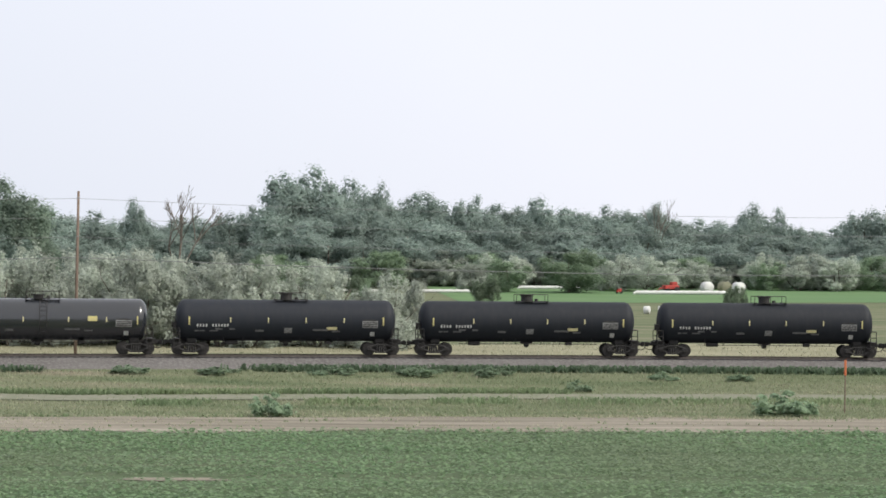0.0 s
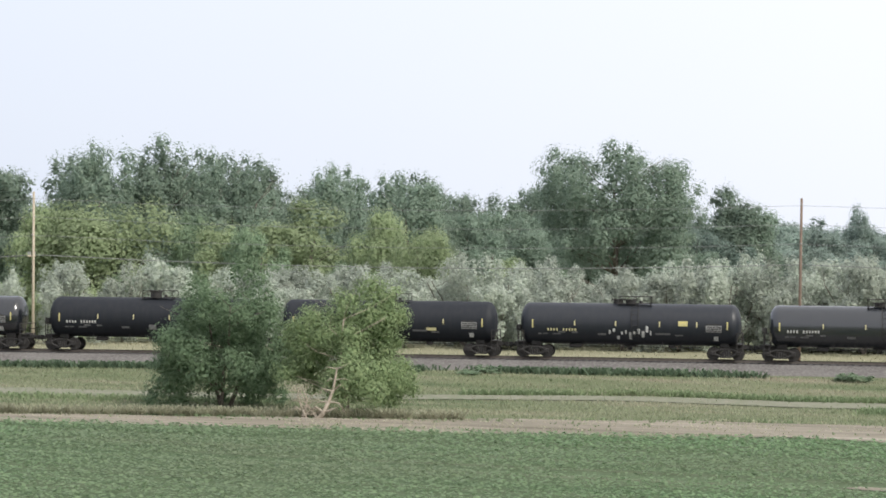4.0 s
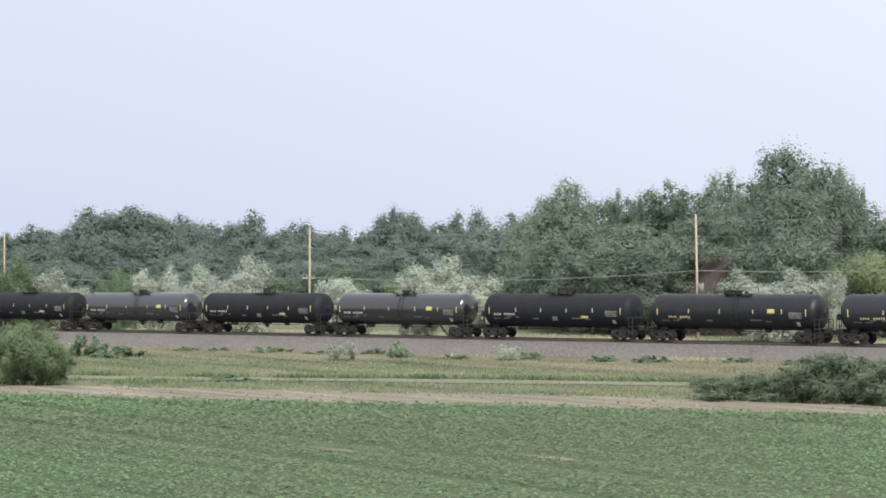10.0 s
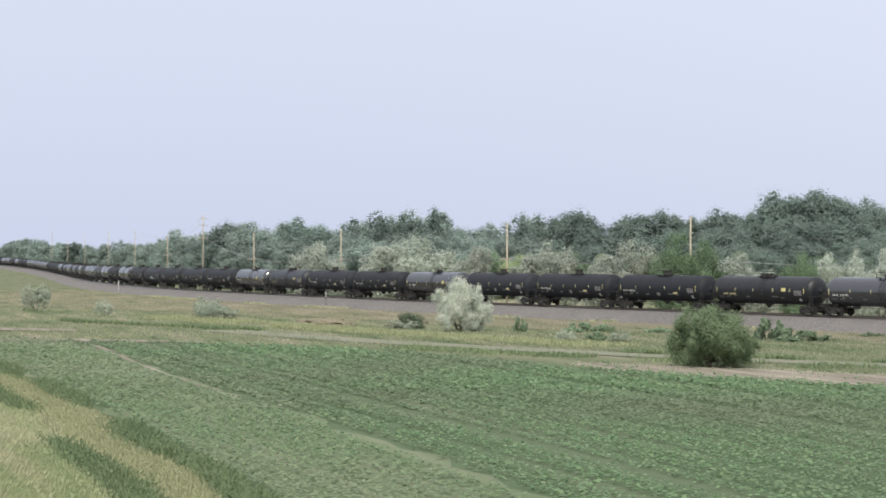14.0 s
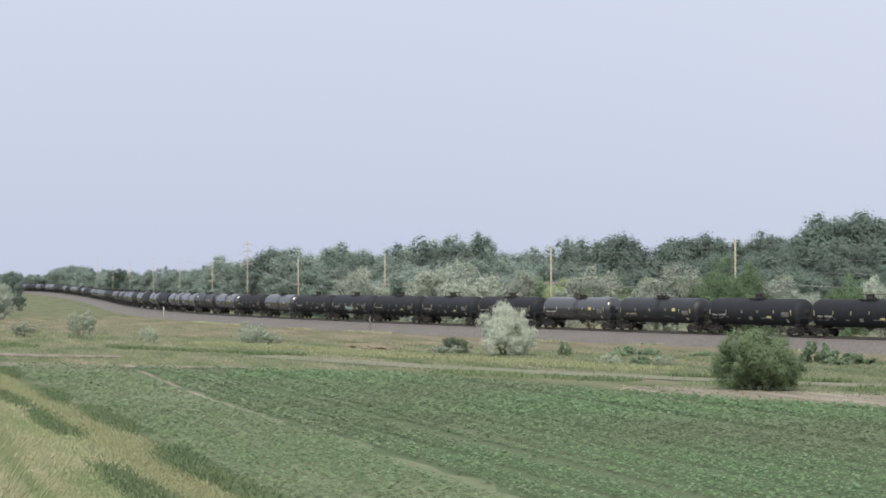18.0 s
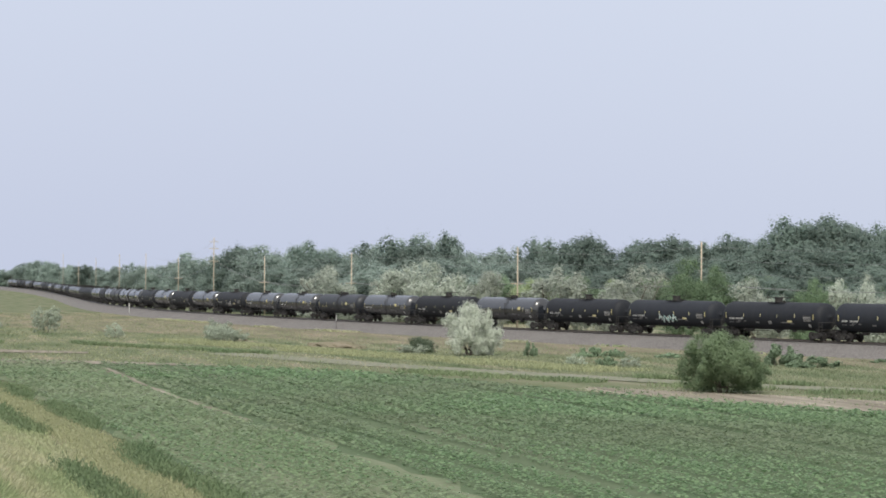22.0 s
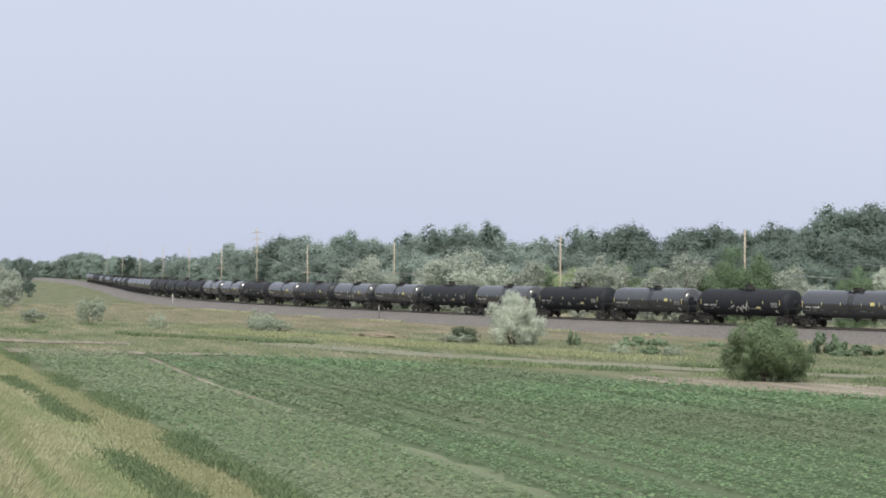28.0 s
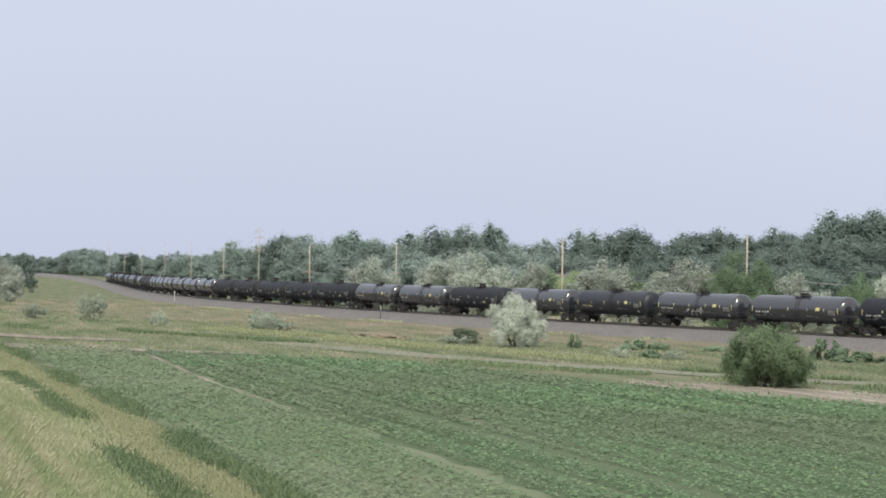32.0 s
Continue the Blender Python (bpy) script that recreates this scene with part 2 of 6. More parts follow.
MAT = {
    "ground": streaky("dry grass ground", [(0.30, (0.072, 0.100, 0.054)), (0.43, (0.118, 0.138, 0.080)), (0.56, (0.150, 0.162, 0.102)), (0.70, (0.205, 0.186, 0.140))], (0.112, 0.128, 0.066)),
    "straw_ground": streaky("straw verge", [(0.3, (0.200, 0.195, 0.130)), (0.5, (0.250, 0.240, 0.165)), (0.7, (0.290, 0.275, 0.200))], (0.180, 0.185, 0.115)),
    "bank_ground": streaky("tan verge", [(0.3, (0.144, 0.147, 0.088)), (0.5, (0.177, 0.175, 0.108)), (0.7, (0.212, 0.200, 0.132))], (0.134, 0.142, 0.083)),
    "far_field": streaky("far green field", [(0.3, (0.090, 0.167, 0.077)), (0.7, (0.135, 0.211, 0.099))], (0.108, 0.176, 0.088), 0.01, 0.06, 0.8),
    "brick_roof": two_scale("brown roofing", (0.060, 0.050, 0.045), (0.052, 0.044, 0.040), (0.078, 0.064, 0.056), 0.4, 4),
    "soil": streaky("field soil", [(0.35, (0.078, 0.119, 0.064)), (0.6, (0.105, 0.134, 0.081)), (0.8, (0.171, 0.164, 0.123))], (0.074, 0.108, 0.055), 0.02, 0.5),
    "sparse_soil": streaky("sparsely planted soil", [(0.30, (0.113, 0.151, 0.086)), (0.5, (0.143, 0.171, 0.106)), (0.72, (0.193, 0.203, 0.141))], (0.104, 0.146, 0.080), 0.03, 0.6),
    "dirt": streaky("dirt track", [(0.30, (0.113, 0.103, 0.078)), (0.43, (0.194, 0.175, 0.143)), (0.56, (0.243, 0.218, 0.181)), (0.70, (0.329, 0.297, 0.255))], (0.173, 0.160, 0.125), 0.06, 0.75, 1.2),
    "path": two_scale("gravel path", (0.160, 0.164, 0.114), (0.124, 0.142, 0.082), (0.195, 0.190, 0.146), 0.12, 1.2, relief=0.06),
    "ballast": two_scale("crushed stone", (0.124, 0.116, 0.112), (0.094, 0.087, 0.084), (0.186, 0.176, 0.170), 0.25, 5.0, relief=0.12),
    "dry_meadow": streaky("dry meadow", [(0.30, (0.130, 0.128, 0.084)), (0.5, (0.178, 0.163, 0.115)), (0.72, (0.232, 0.196, 0.150))], (0.140, 0.136, 0.090)),
    "steel": two_scale("rail steel", (0.070, 0.058, 0.053), (0.050, 0.041, 0.036), (0.090, 0.081, 0.073), 2, 14, rough=0.5, metal=0.5),
    "tie": two_scale("tarred timber", (0.035, 0.035, 0.033), (0.050, 0.049, 0.046), (0.065, 0.064, 0.063), 1, 9),
    "wood": two_scale("pole timber", (0.40, 0.345, 0.27), (0.33, 0.285, 0.225), (0.46, 0.41, 0.33), 0.8, 8),
    "old_wood": two_scale("weathered pole", (0.175, 0.125, 0.098), (0.14, 0.10, 0.08), (0.215, 0.165, 0.13), 0.8, 8),
    "bark": two_scale("grey bark", (0.14, 0.12, 0.10), (0.19, 0.165, 0.14), (0.10, 0.085, 0.07), 0.7, 7, relief=0.04),
    "pale_bark": two_scale("pale dead bark", (0.36, 0.31, 0.25), (0.28, 0.24, 0.19), (0.42, 0.37, 0.31), 1.5, 9),
    "wire": two_scale("wire", (0.272, 0.280, 0.288), (0.240, 0.248, 0.256), (0.208, 0.208, 0.216), 1, 5, rough=0.5),
    "tank_black": paint("matt black tank paint", (0.0115, 0.0140, 0.0195), 0.64, 0.3, (0.033, 0.033, 0.036), 0.25),
    "tank_grey": paint("glossy charcoal tank paint", (0.017, 0.020, 0.026), 0.2, 1.0, (0.039, 0.041, 0.047), 0.25),
    "tank_brown": paint("sooty black tank paint", (0.0125, 0.0150, 0.0205), 0.44, 0.4, (0.037, 0.037, 0.040), 0.28),
    "under": two_scale("grimy steel", (0.016, 0.0155, 0.0155), (0.024, 0.023, 0.0225), (0.036, 0.033, 0.032), 1.2, 8, rough=0.75),
    "wheel": two_scale("grimy wheel", (0.026, 0.024, 0.024), (0.021, 0.020, 0.020), (0.038, 0.034, 0.032), 2, 9, rough=0.6, metal=0.3),
    "white": two_scale("worn white lettering", (0.62, 0.62, 0.60), (0.5, 0.5, 0.49), (0.4, 0.4, 0.4), 1.5, 9, rough=0.6),
    "grey_panel": two_scale("grey stencil panel", (0.27, 0.27, 0.27), (0.22, 0.22, 0.22), (0.1, 0.1, 0.1), 2, 7, rough=0.6),
    "faint": two_scale("faded stencil", (0.12, 0.12, 0.125), (0.09, 0.09, 0.095), (0.16, 0.16, 0.16), 2, 8, rough=0.6),
    "yellow": two_scale("reflective yellow", (0.581, 0.512, 0.172), (0.510, 0.449, 0.172), (0.475, 0.431, 0.238), 2, 8, rough=0.5),
    "pale_yellow": two_scale("pale reflective strip", (0.72, 0.66, 0.36), (0.62, 0.56, 0.3), (0.5, 0.46, 0.28), 2, 8, rough=0.5),
    "teal": two_scale("teal spray paint", (0.25, 0.5, 0.47), (0.5, 0.62, 0.6), (0.7, 0.72, 0.7), 1.2, 5, rough=0.5),
    "red": two_scale("red machine paint", (0.5, 0.05, 0.04), (0.42, 0.05, 0.04), (0.3, 0.06, 0.05), 0.6, 5, rough=0.45),
    "plastic": two_scale("white film", (0.600, 0.608, 0.592), (0.528, 0.536, 0.512), (0.640, 0.640, 0.640), 0.5, 4, rough=0.5),
    "orange": two_scale("orange marker", (0.65, 0.16, 0.06), (0.55, 0.13, 0.05), (0.5, 0.2, 0.1), 2, 9, rough=0.5),
    "cottonwood": leafy("cottonwood leaves", [(0.0, (0.090, 0.125, 0.099)), (0.5, (0.112, 0.146, 0.115)), (1.0, (0.137, 0.168, 0.135))]),
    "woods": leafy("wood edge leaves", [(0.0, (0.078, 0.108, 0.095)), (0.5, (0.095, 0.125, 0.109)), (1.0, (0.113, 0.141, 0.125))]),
    # wood edge leaves again, lightened and greyed: distance haze put into the colour
    "hazed_grove": leafy("haze-paled wood leaves", [(0.0, (0.117, 0.153, 0.138)), (0.5, (0.142, 0.177, 0.158)), (1.0, (0.168, 0.200, 0.182))]),
    "willow": leafy("willow leaves", [(0.0, (0.134, 0.168, 0.096)), (0.5, (0.160, 0.195, 0.116)), (1.0, (0.188, 0.222, 0.138))]),
    "big_leaf": leafy("dense green leaves", [(0.0, (0.069, 0.103, 0.063)), (0.5, (0.087, 0.125, 0.076)), (1.0, (0.108, 0.148, 0.092))]),
    "green": leafy("green leaves", [(0.0, (0.098, 0.138, 0.092)), (0.5, (0.122, 0.165, 0.110)), (1.0, (0.146, 0.190, 0.128))]),
    "light_green": leafy("light green leaves", [(0.0, (0.108, 0.149, 0.078)), (0.5, (0.137, 0.179, 0.095)), (1.0, (0.174, 0.211, 0.117))]),
    "olive": leafy("silver leaves", [(0.0, (0.181, 0.205, 0.174)), (0.5, (0.228, 0.251, 0.219)), (1.0, (0.277, 0.297, 0.265))]),
    "silver": leafy("pale silver leaves", [(0.0, (0.214, 0.235, 0.200)), (0.5, (0.269, 0.289, 0.254)), (1.0, (0.325, 0.342, 0.306))]),
    "dark_bush": leafy("grey-green bush leaves", [(0.0, (0.063, 0.086, 0.059)), (0.5, (0.078, 0.102, 0.070)), (1.0, (0.093, 0.118, 0.083))]),
    "crop": leafy("crop leaves", [(0.0, (0.061, 0.100, 0.054)), (0.5, (0.086, 0.130, 0.072)), (1.0, (0.113, 0.158, 0.093))], patch=0.035, dry=(0.102, 0.124, 0.081)),
    "sparse_crop": leafy("paler crop leaves", [(0.0, (0.083, 0.130, 0.072)), (0.5, (0.118, 0.171, 0.096)), (1.0, (0.155, 0.207, 0.124))], patch=0.035, dry=(0.138, 0.162, 0.108)),
    "grass": meadow("grass blades", [(0.30, (0.072, 0.100, 0.057)), (0.43, (0.118, 0.138, 0.085)), (0.56, (0.150, 0.162, 0.108)), (0.70, (0.205, 0.186, 0.148))]),
    "west_grass": meadow("pale western grass blades", [(0.30, (0.086, 0.116, 0.064)), (0.43, (0.141, 0.160, 0.095)), (0.56, (0.179, 0.188, 0.121)), (0.70, (0.245, 0.216, 0.166))]),
    "deep_grass": meadow("deep green grass", [(0.3, (0.089, 0.124, 0.069)), (0.7, (0.131, 0.158, 0.089))]),
    "edge_weed": meadow("dark ditch weeds", [(0.3, (0.071, 0.104, 0.056)), (0.7, (0.105, 0.133, 0.073))]),
    "bank_blades": meadow("bank grass", [(0.30, (0.148, 0.185, 0.100)), (0.45, (0.201, 0.218, 0.131)), (0.58, (0.253, 0.251, 0.170)), (0.72, (0.301, 0.284, 0.211))], 7.0),
    "tan_grass": leafy("tan grass", [(0.0, (0.164, 0.164, 0.121)), (0.5, (0.189, 0.188, 0.138)), (1.0, (0.214, 0.211, 0.159))]),
    "bank_tan": leafy("tan bank grass", [(0.0, (0.143, 0.153, 0.089)), (0.5, (0.176, 0.184, 0.110)), (1.0, (0.212, 0.213, 0.137))]),
    "yellow_grass": leafy("yellow flowering weeds", [(0.0, (0.178, 0.201, 0.125)), (0.5, (0.222, 0.237, 0.138)), (1.0, (0.267, 0.273, 0.162))]),
    "bush_green": leafy("bush leaves", [(0.0, (0.093, 0.132, 0.078)), (0.5, (0.119, 0.160, 0.093)), (1.0, (0.149, 0.193, 0.119))]),
    "sage": leafy("sage leaves", [(0.0, (0.162, 0.186, 0.150)), (0.5, (0.197, 0.222, 0.180)), (1.0, (0.242, 0.267, 0.221))]),
    "weed": leafy("dark weeds", [(0.0, (0.052, 0.078, 0.051)), (0.5, (0.065, 0.093, 0.059)), (1.0, (0.080, 0.108, 0.071))]),
}

# ---- the line of the track ----
CURVE_AT = [0, 50, 100, 150, 200, 250, 300, 340, 380, 420, 460, 500, 560, 640, 845, 900]
CURVE = [-0.00532, -0.00394, -0.00255, -0.00104, -0.00022, 0.00012, 0.00088, 0.00131, 0.00085, 0.00098, 0.00121, 0.00116, 0.0008, 0.0003, -0.00022, -0.0004]
TRACK_START = (76.711, 144.927, 0.22280)


def lay_track():
    step, n0, n1 = 5.0, 200, 400
    s = np.arange(0, n1) * step
    k = np.interp(s, CURVE_AT, CURVE)
    th = TRACK_START[2] + np.concatenate([[0], np.cumsum((k[1:] + k[:-1]) / 2 * step)])
    mid = (th[1:] + th[:-1]) / 2
    x = TRACK_START[0] + np.concatenate([[0], np.cumsum(-np.cos(mid) * step)])
    y = TRACK_START[1] + np.concatenate([[0], np.cumsum(np.sin(mid) * step)])
    b = np.arange(-n0, 0) * step
    return np.concatenate([b, s]), np.concatenate([x[0] - math.cos(th[0]) * b, x]), np.concatenate([y[0] + math.sin(th[0]) * b, y])


TRACK_S, TRACK_X, TRACK_Y = lay_track()


def track(s, d=0.0):
    """The place s metres along the track and d metres from it towards the camera, and the heading (degrees) of a train that goes back along s."""
    x, y = np.interp(s, TRACK_S, TRACK_X), np.interp(s, TRACK_S, TRACK_Y)
    tx = np.interp(s + 2.5, TRACK_S, TRACK_X) - np.interp(s - 2.5, TRACK_S, TRACK_X)
    ty = np.interp(s + 2.5, TRACK_S, TRACK_Y) - np.interp(s - 2.5, TRACK_S, TRACK_Y)
    n = math.hypot(tx, ty)
    return x - d * ty / n, y + d * tx / n, math.degrees(math.atan2(-ty, -tx))


def along(x, y):
    """Metres along the track and towards the camera from it (arrays)."""
    x, y = np.asarray(x, float), np.asarray(y, float)
    i = np.argmin((TRACK_X[None] - x.reshape(-1, 1)) ** 2 + (TRACK_Y[None] - y.reshape(-1, 1)) ** 2, axis=1)
    i = np.clip(i, 1, len(TRACK_S) - 2)
    tx, ty = TRACK_X[i + 1] - TRACK_X[i - 1], TRACK_Y[i + 1] - TRACK_Y[i - 1]
    n = np.hypot(tx, ty)
    dx, dy = x.ravel() - TRACK_X[i], y.ravel() - TRACK_Y[i]
    return (TRACK_S[i] + (dx * tx + dy * ty) / n).reshape(x.shape), ((-dx * ty + dy * tx) / n).reshape(x.shape)


def smooth(a, b, v):
    t = np.clip((v - a) / (b - a), 0, 1)
    return t * t * (3 - 2 * t)


FIELD_Z, NORTH_Z = -1.7, -1.2


def bank_toe(x):
    """Where the road bank begins to rise."""
    return np.interp(x, [-300, -155, -98, -60, 0], [3.0, 5.2, 7.2, 7.8, 8.0])


def foot_z(s):
    """The height of the ground at the foot of the ballast."""
    return -0.9 - 0.6 * smooth(130, 230, s)


def grade(s):
    """How far the land and the railway have risen towards the far bend."""
    return 2.8 * smooth(850, 1250, s)


def rise(x, d):
    """How far the land has climbed beyond the railway in the east."""
    return 0.029 * np.clip(-d - 25, 0, 420) * smooth(-160, -20, x)


def height(x, y):
    """The ground's height."""
    x, y = np.asarray(x, float), np.asarray(y, float)
    s, d = along(x, y)
    foot = foot_z(s)
    south = FIELD_Z + (foot - FIELD_Z) * (1 - smooth(5, 20, d))
    z = np.where(d > 0, south, np.minimum(NORTH_Z, foot + 0.1) + rise(x, d))
    toe = bank_toe(x)
    bank = np.clip((toe - y) / toe, 0, 1.0) ** 2 * (EYE[2] - 1.85 - FIELD_Z)
    return z + bank + grade(s)


# ---- mesh helpers ----
def mesh_from(name, verts, faces, mat, smooth_faces=False):
    me = bpy.data.meshes.new(name)
    me.from_pydata([tuple(v) for v in verts], [], [tuple(f) for f in faces])
    me.materials.append(MAT[mat] if isinstance(mat, str) else mat)
    if smooth_faces:
        me.polygons.foreach_set("use_smooth", [True] * len(me.polygons))
    me.update()
    return me


def quads_mesh(name, corners, mat):
    """One mesh of many loose quads; corners is an array (n, 4, 3)."""
    n = len(corners)
    me = bpy.data.meshes.new(name)
    me.vertices.add(4 * n)
    me.vertices.foreach_set("co", np.asarray(corners, np.float32).ravel())
    me.loops.add(4 * n)
    me.loops.foreach_set("vertex_index", np.arange(4 * n, dtype=np.int32))
    me.polygons.add(n)
    me.polygons.foreach_set("loop_start", np.arange(0, 4 * n, 4, dtype=np.int32))
    me.update(calc_edges=True)
    me.materials.append(MAT[mat])
    return me


def bm_mesh(name, bm, mat, smooth_faces=False):
    me = bpy.data.meshes.new(name)
    bm.to_mesh(me)
    bm.free()
    me.materials.append(MAT[mat])
    if smooth_faces:
        me.polygons.foreach_set("use_smooth", [True] * len(me.polygons))
    return me


def box(bm, cx, cy, cz, sx, sy, sz, bevel=0.0):
    r = bmesh.ops.create_cube(bm, size=1.0, matrix=Matrix.Translation((cx, cy, cz)) @ Matrix.Diagonal((sx, sy, sz, 1)))
    if bevel:
        edges = list({e for v in r["verts"] for e in v.link_edges})
        bmesh.ops.bevel(bm, geom=edges, offset=bevel, segments=1, affect="EDGES")


def rod(bm, a, b, r0, r1=None, seg=6):
    a, b = Vector(a), Vector(b)
    d = b - a
    m = Matrix.Translation((a + b) / 2) @ d.to_track_quat("Z", "Y").to_matrix().to_4x4()
    bmesh.ops.create_cone(bm, cap_ends=True, segments=seg, radius1=r0, radius2=r0 if r1 is None else r1, depth=d.length, matrix=m)


def part(name, data, parent, label="", at=None):
    ob = new(name, data)
    ob.parent = parent
    if at is not None:
        ob.matrix_basis = at
    return tagged(ob, label)


def setting(name, data, label, kind="structure", category=""):
    return tagged(new(name, data), label, category or name.replace("_", " "), kind=kind)


# ---- ground ----
def axis(*spans):
    out = []
    for a, b, step in spans:
        out += list(np.arange(a, b, step))
    return np.array(out + [spans[-1][1]])


def ground_sheet():
    xs = axis((-4200, -1200, 300), (-1200, -480, 40), (-480, 90, 3.0), (90, 300, 15), (300, 4200, 300))
    ys = axis((-4200, -300, 300), (-300, -20, 20), (-20, 0, 2.5), (0, 15, 0.75), (15, 165, 3.0), (165, 480, 15), (480, 4200, 300))
    gx, gy = np.meshgrid(xs, ys)
    z = height(gx, gy)
    v = np.stack([gx, gy, z], -1).reshape(-1, 3)
    w, h = len(xs), len(ys)
    f = [(j * w + i, j * w + i + 1, (j + 1) * w + i + 1, (j + 1) * w + i) for j in range(h - 1) for i in range(w - 1)]
    return setting("ground", mesh_from("ground", v, f, "ground", True), "dry grass ground between field, track and woods")


ground_sheet()


def strip(name, upper, lower, lift, mat, label, sub=3.0, rag=0.0, category=""):
    """A sheet between two lines of equally many points, lying on the ground."""
    up, lo = np.array(upper, float), np.array(lower, float)
    seg = np.linspace(0, len(up) - 1, int(np.hypot(*np.diff(up, axis=0).T).sum() / sub) + 2)
    i = np.arange(len(up))
    U = np.stack([np.interp(seg, i, up[:, k]) for k in (0, 1)], 1)
    L = np.stack([np.interp(seg, i, lo[:, k]) for k in (0, 1)], 1)
    for arr in (U, L):                                      # round off the corners
        for k in (0, 1):
            pad = np.concatenate([[arr[0, k]] * 3, arr[:, k], [arr[-1, k]] * 3])
            arr[1:-1, k] = np.convolve(pad, np.ones(7) / 7, "valid")[1:-1]
    if rag:
        for arr, ph in ((U, 0.0), (L, 40.0)):
            arr[:, 1] += [rag * noise.noise((q[0] * 0.16 + ph, q[1] * 0.1, 0)) * 2 for q in arr]
    n = max(2, int(np.hypot(*(U - L).T).max() / sub) + 2)
    t = np.linspace(0, 1, n)
    P = L[:, None] * (1 - t[None, :, None]) + U[:, None] * t[None, :, None]
    z = height(P[..., 0], P[..., 1]) + lift
    v = np.concatenate([P, z[..., None]], -1).reshape(-1, 3)
    f = [(a * n + b, a * n + b + 1, (a + 1) * n + b + 1, (a + 1) * n + b) for a in range(len(seg) - 1) for b in range(n - 1)]
    return setting(name, mesh_from(name, v, f, mat, True), label, category=category or name.replace("_", " "))


FIELD_FAR = [(120, 94), (51.4, 97.7), (19.6, 97.4), (-0.1, 96.5), (-18.3, 94.1), (-34.6, 89.4), (-47.6, 87.3), (-61.5, 85.2), (-71.9, 77.9), (-87.3, 70.4), (-106.3, 56.9), (-131.4, 47.3), (-157.7, 42.2), (-173.1, 30.2), (-183, 18.9), (-192.4, 9.8)]


def field_edge(x):
    """The crop's edge towards the road bank."""
    return np.interp(x, [-220, -155, -110, -88, -60], [7.6, 9.4, 10.7, 11.6, 12.2])


FIELD_NEAR = [(x, float(field_edge(x))) for x, _ in FIELD_FAR]
strip("crop_field", FIELD_FAR, FIELD_NEAR, 0.03, "soil", "crop field of low green rows on bare soil")
ROAD_FAR = [(120, 103), (55, 106.6), (21.8, 106.4), (-0.1, 105.9), (-20.4, 103.5), (-27.5, 102.3), (-36.9, 96.5), (-48.2, 93.5), (-62.8, 88.6), (-78.2, 83.9), (-93.2, 77.8), (-111.8, 65.4), (-126.5, 57.5), (-135.7, 49.8)]
ROAD_NEAR = [(120, 93.6), (51.2, 96.7), (19.6, 97), (-0.1, 96.1), (-18.3, 93.5), (-24.3, 91.6), (-34.6, 88.9), (-45.8, 86.8), (-61, 84.9), (-71.9, 77.5), (-86.4, 70.1), (-105.4, 57), (-121, 50.2), (-132.5, 47.7)]
strip("dirt_track", ROAD_FAR, ROAD_NEAR, 0.06, "dirt", "bare tan dirt track along the crop field", rag=0.9)
PATH_LINE = [(120, 122), (66.7, 127), (22.4, 127.2), (-0.1, 124.9), (-23.5, 120), (-32.4, 121.7), (-54.9, 110.5), (-76.5, 107.5), (-93.9, 95.6), (-113.8, 81.4), (-132.4, 65.8), (-151.4, 54.7), (-171.6, 46.2), (-205.7, 36), (-234.3, 21.8), (-268.5, 17), (-313.8, 15.6)]
strip("gravel_path", [(x, y + 2.4) for x, y in PATH_LINE[:14]], [(x, y - 3.2) for x, y in PATH_LINE[:14]], 0.05, "path", "pale overgrown gravel path beside the railway", rag=0.4)
PATCHES = [([(-233, 6), (-218.8, 11.6), (-216.5, 16.9), (-208.9, 21.7)], [(-221, 6.5), (-210.2, 11.2), (-208, 16.2), (-205.9, 21.2)]),
           ([(-205, 5), (-192, 10.2), (-188.6, 16.2), (-183.8, 22.5), (-176.9, 29.9)], [(-192, 4.5), (-182.8, 9.7), (-180.8, 15.6), (-178.8, 21.9), (-174.3, 28.8)])]
for far, near in PATCHES:
    strip("dirt_patch", far, near, 0.07, "dirt", "bare tan dirt at the field corner", rag=0.5)
strip("far_field", [(-8.5, 405.4), (19.8, 409.3), (69, 401.3), (132.6, 380.2)], [(1.8, 289.3), (20.3, 292), (60.2, 304.8), (133.6, 306.2)], 0.05, "far_field", "bright green field behind the railway", sub=12.0)
SPARSE = [(x, 19.5 + 0.02 * (x + 120)) for x in (-40, -80, -120, -150, -176)]
strip("sparse_soil", SPARSE, [(x, float(field_edge(x)) + 0.2) for x, _ in SPARSE], 0.04, "sparse_soil", "thinly planted paler part of the field", rag=1.2, category="soil")
HEADLAND = [(-96, 20.1), (-105, 19.5), (-119, 18.9), (-140, 18.8), (-155, 18.9), (-171, 19.1)]
strip("headland", [(x, y + 0.05 + 0.004 * max(-x - 95, 0)) for x, y in HEADLAND], [(x, y - 0.05 - 0.004 * max(-x - 95, 0)) for x, y in HEADLAND], 0.05, "dirt", "pale bare line between two plantings of the field", rag=0.25, category="soil")


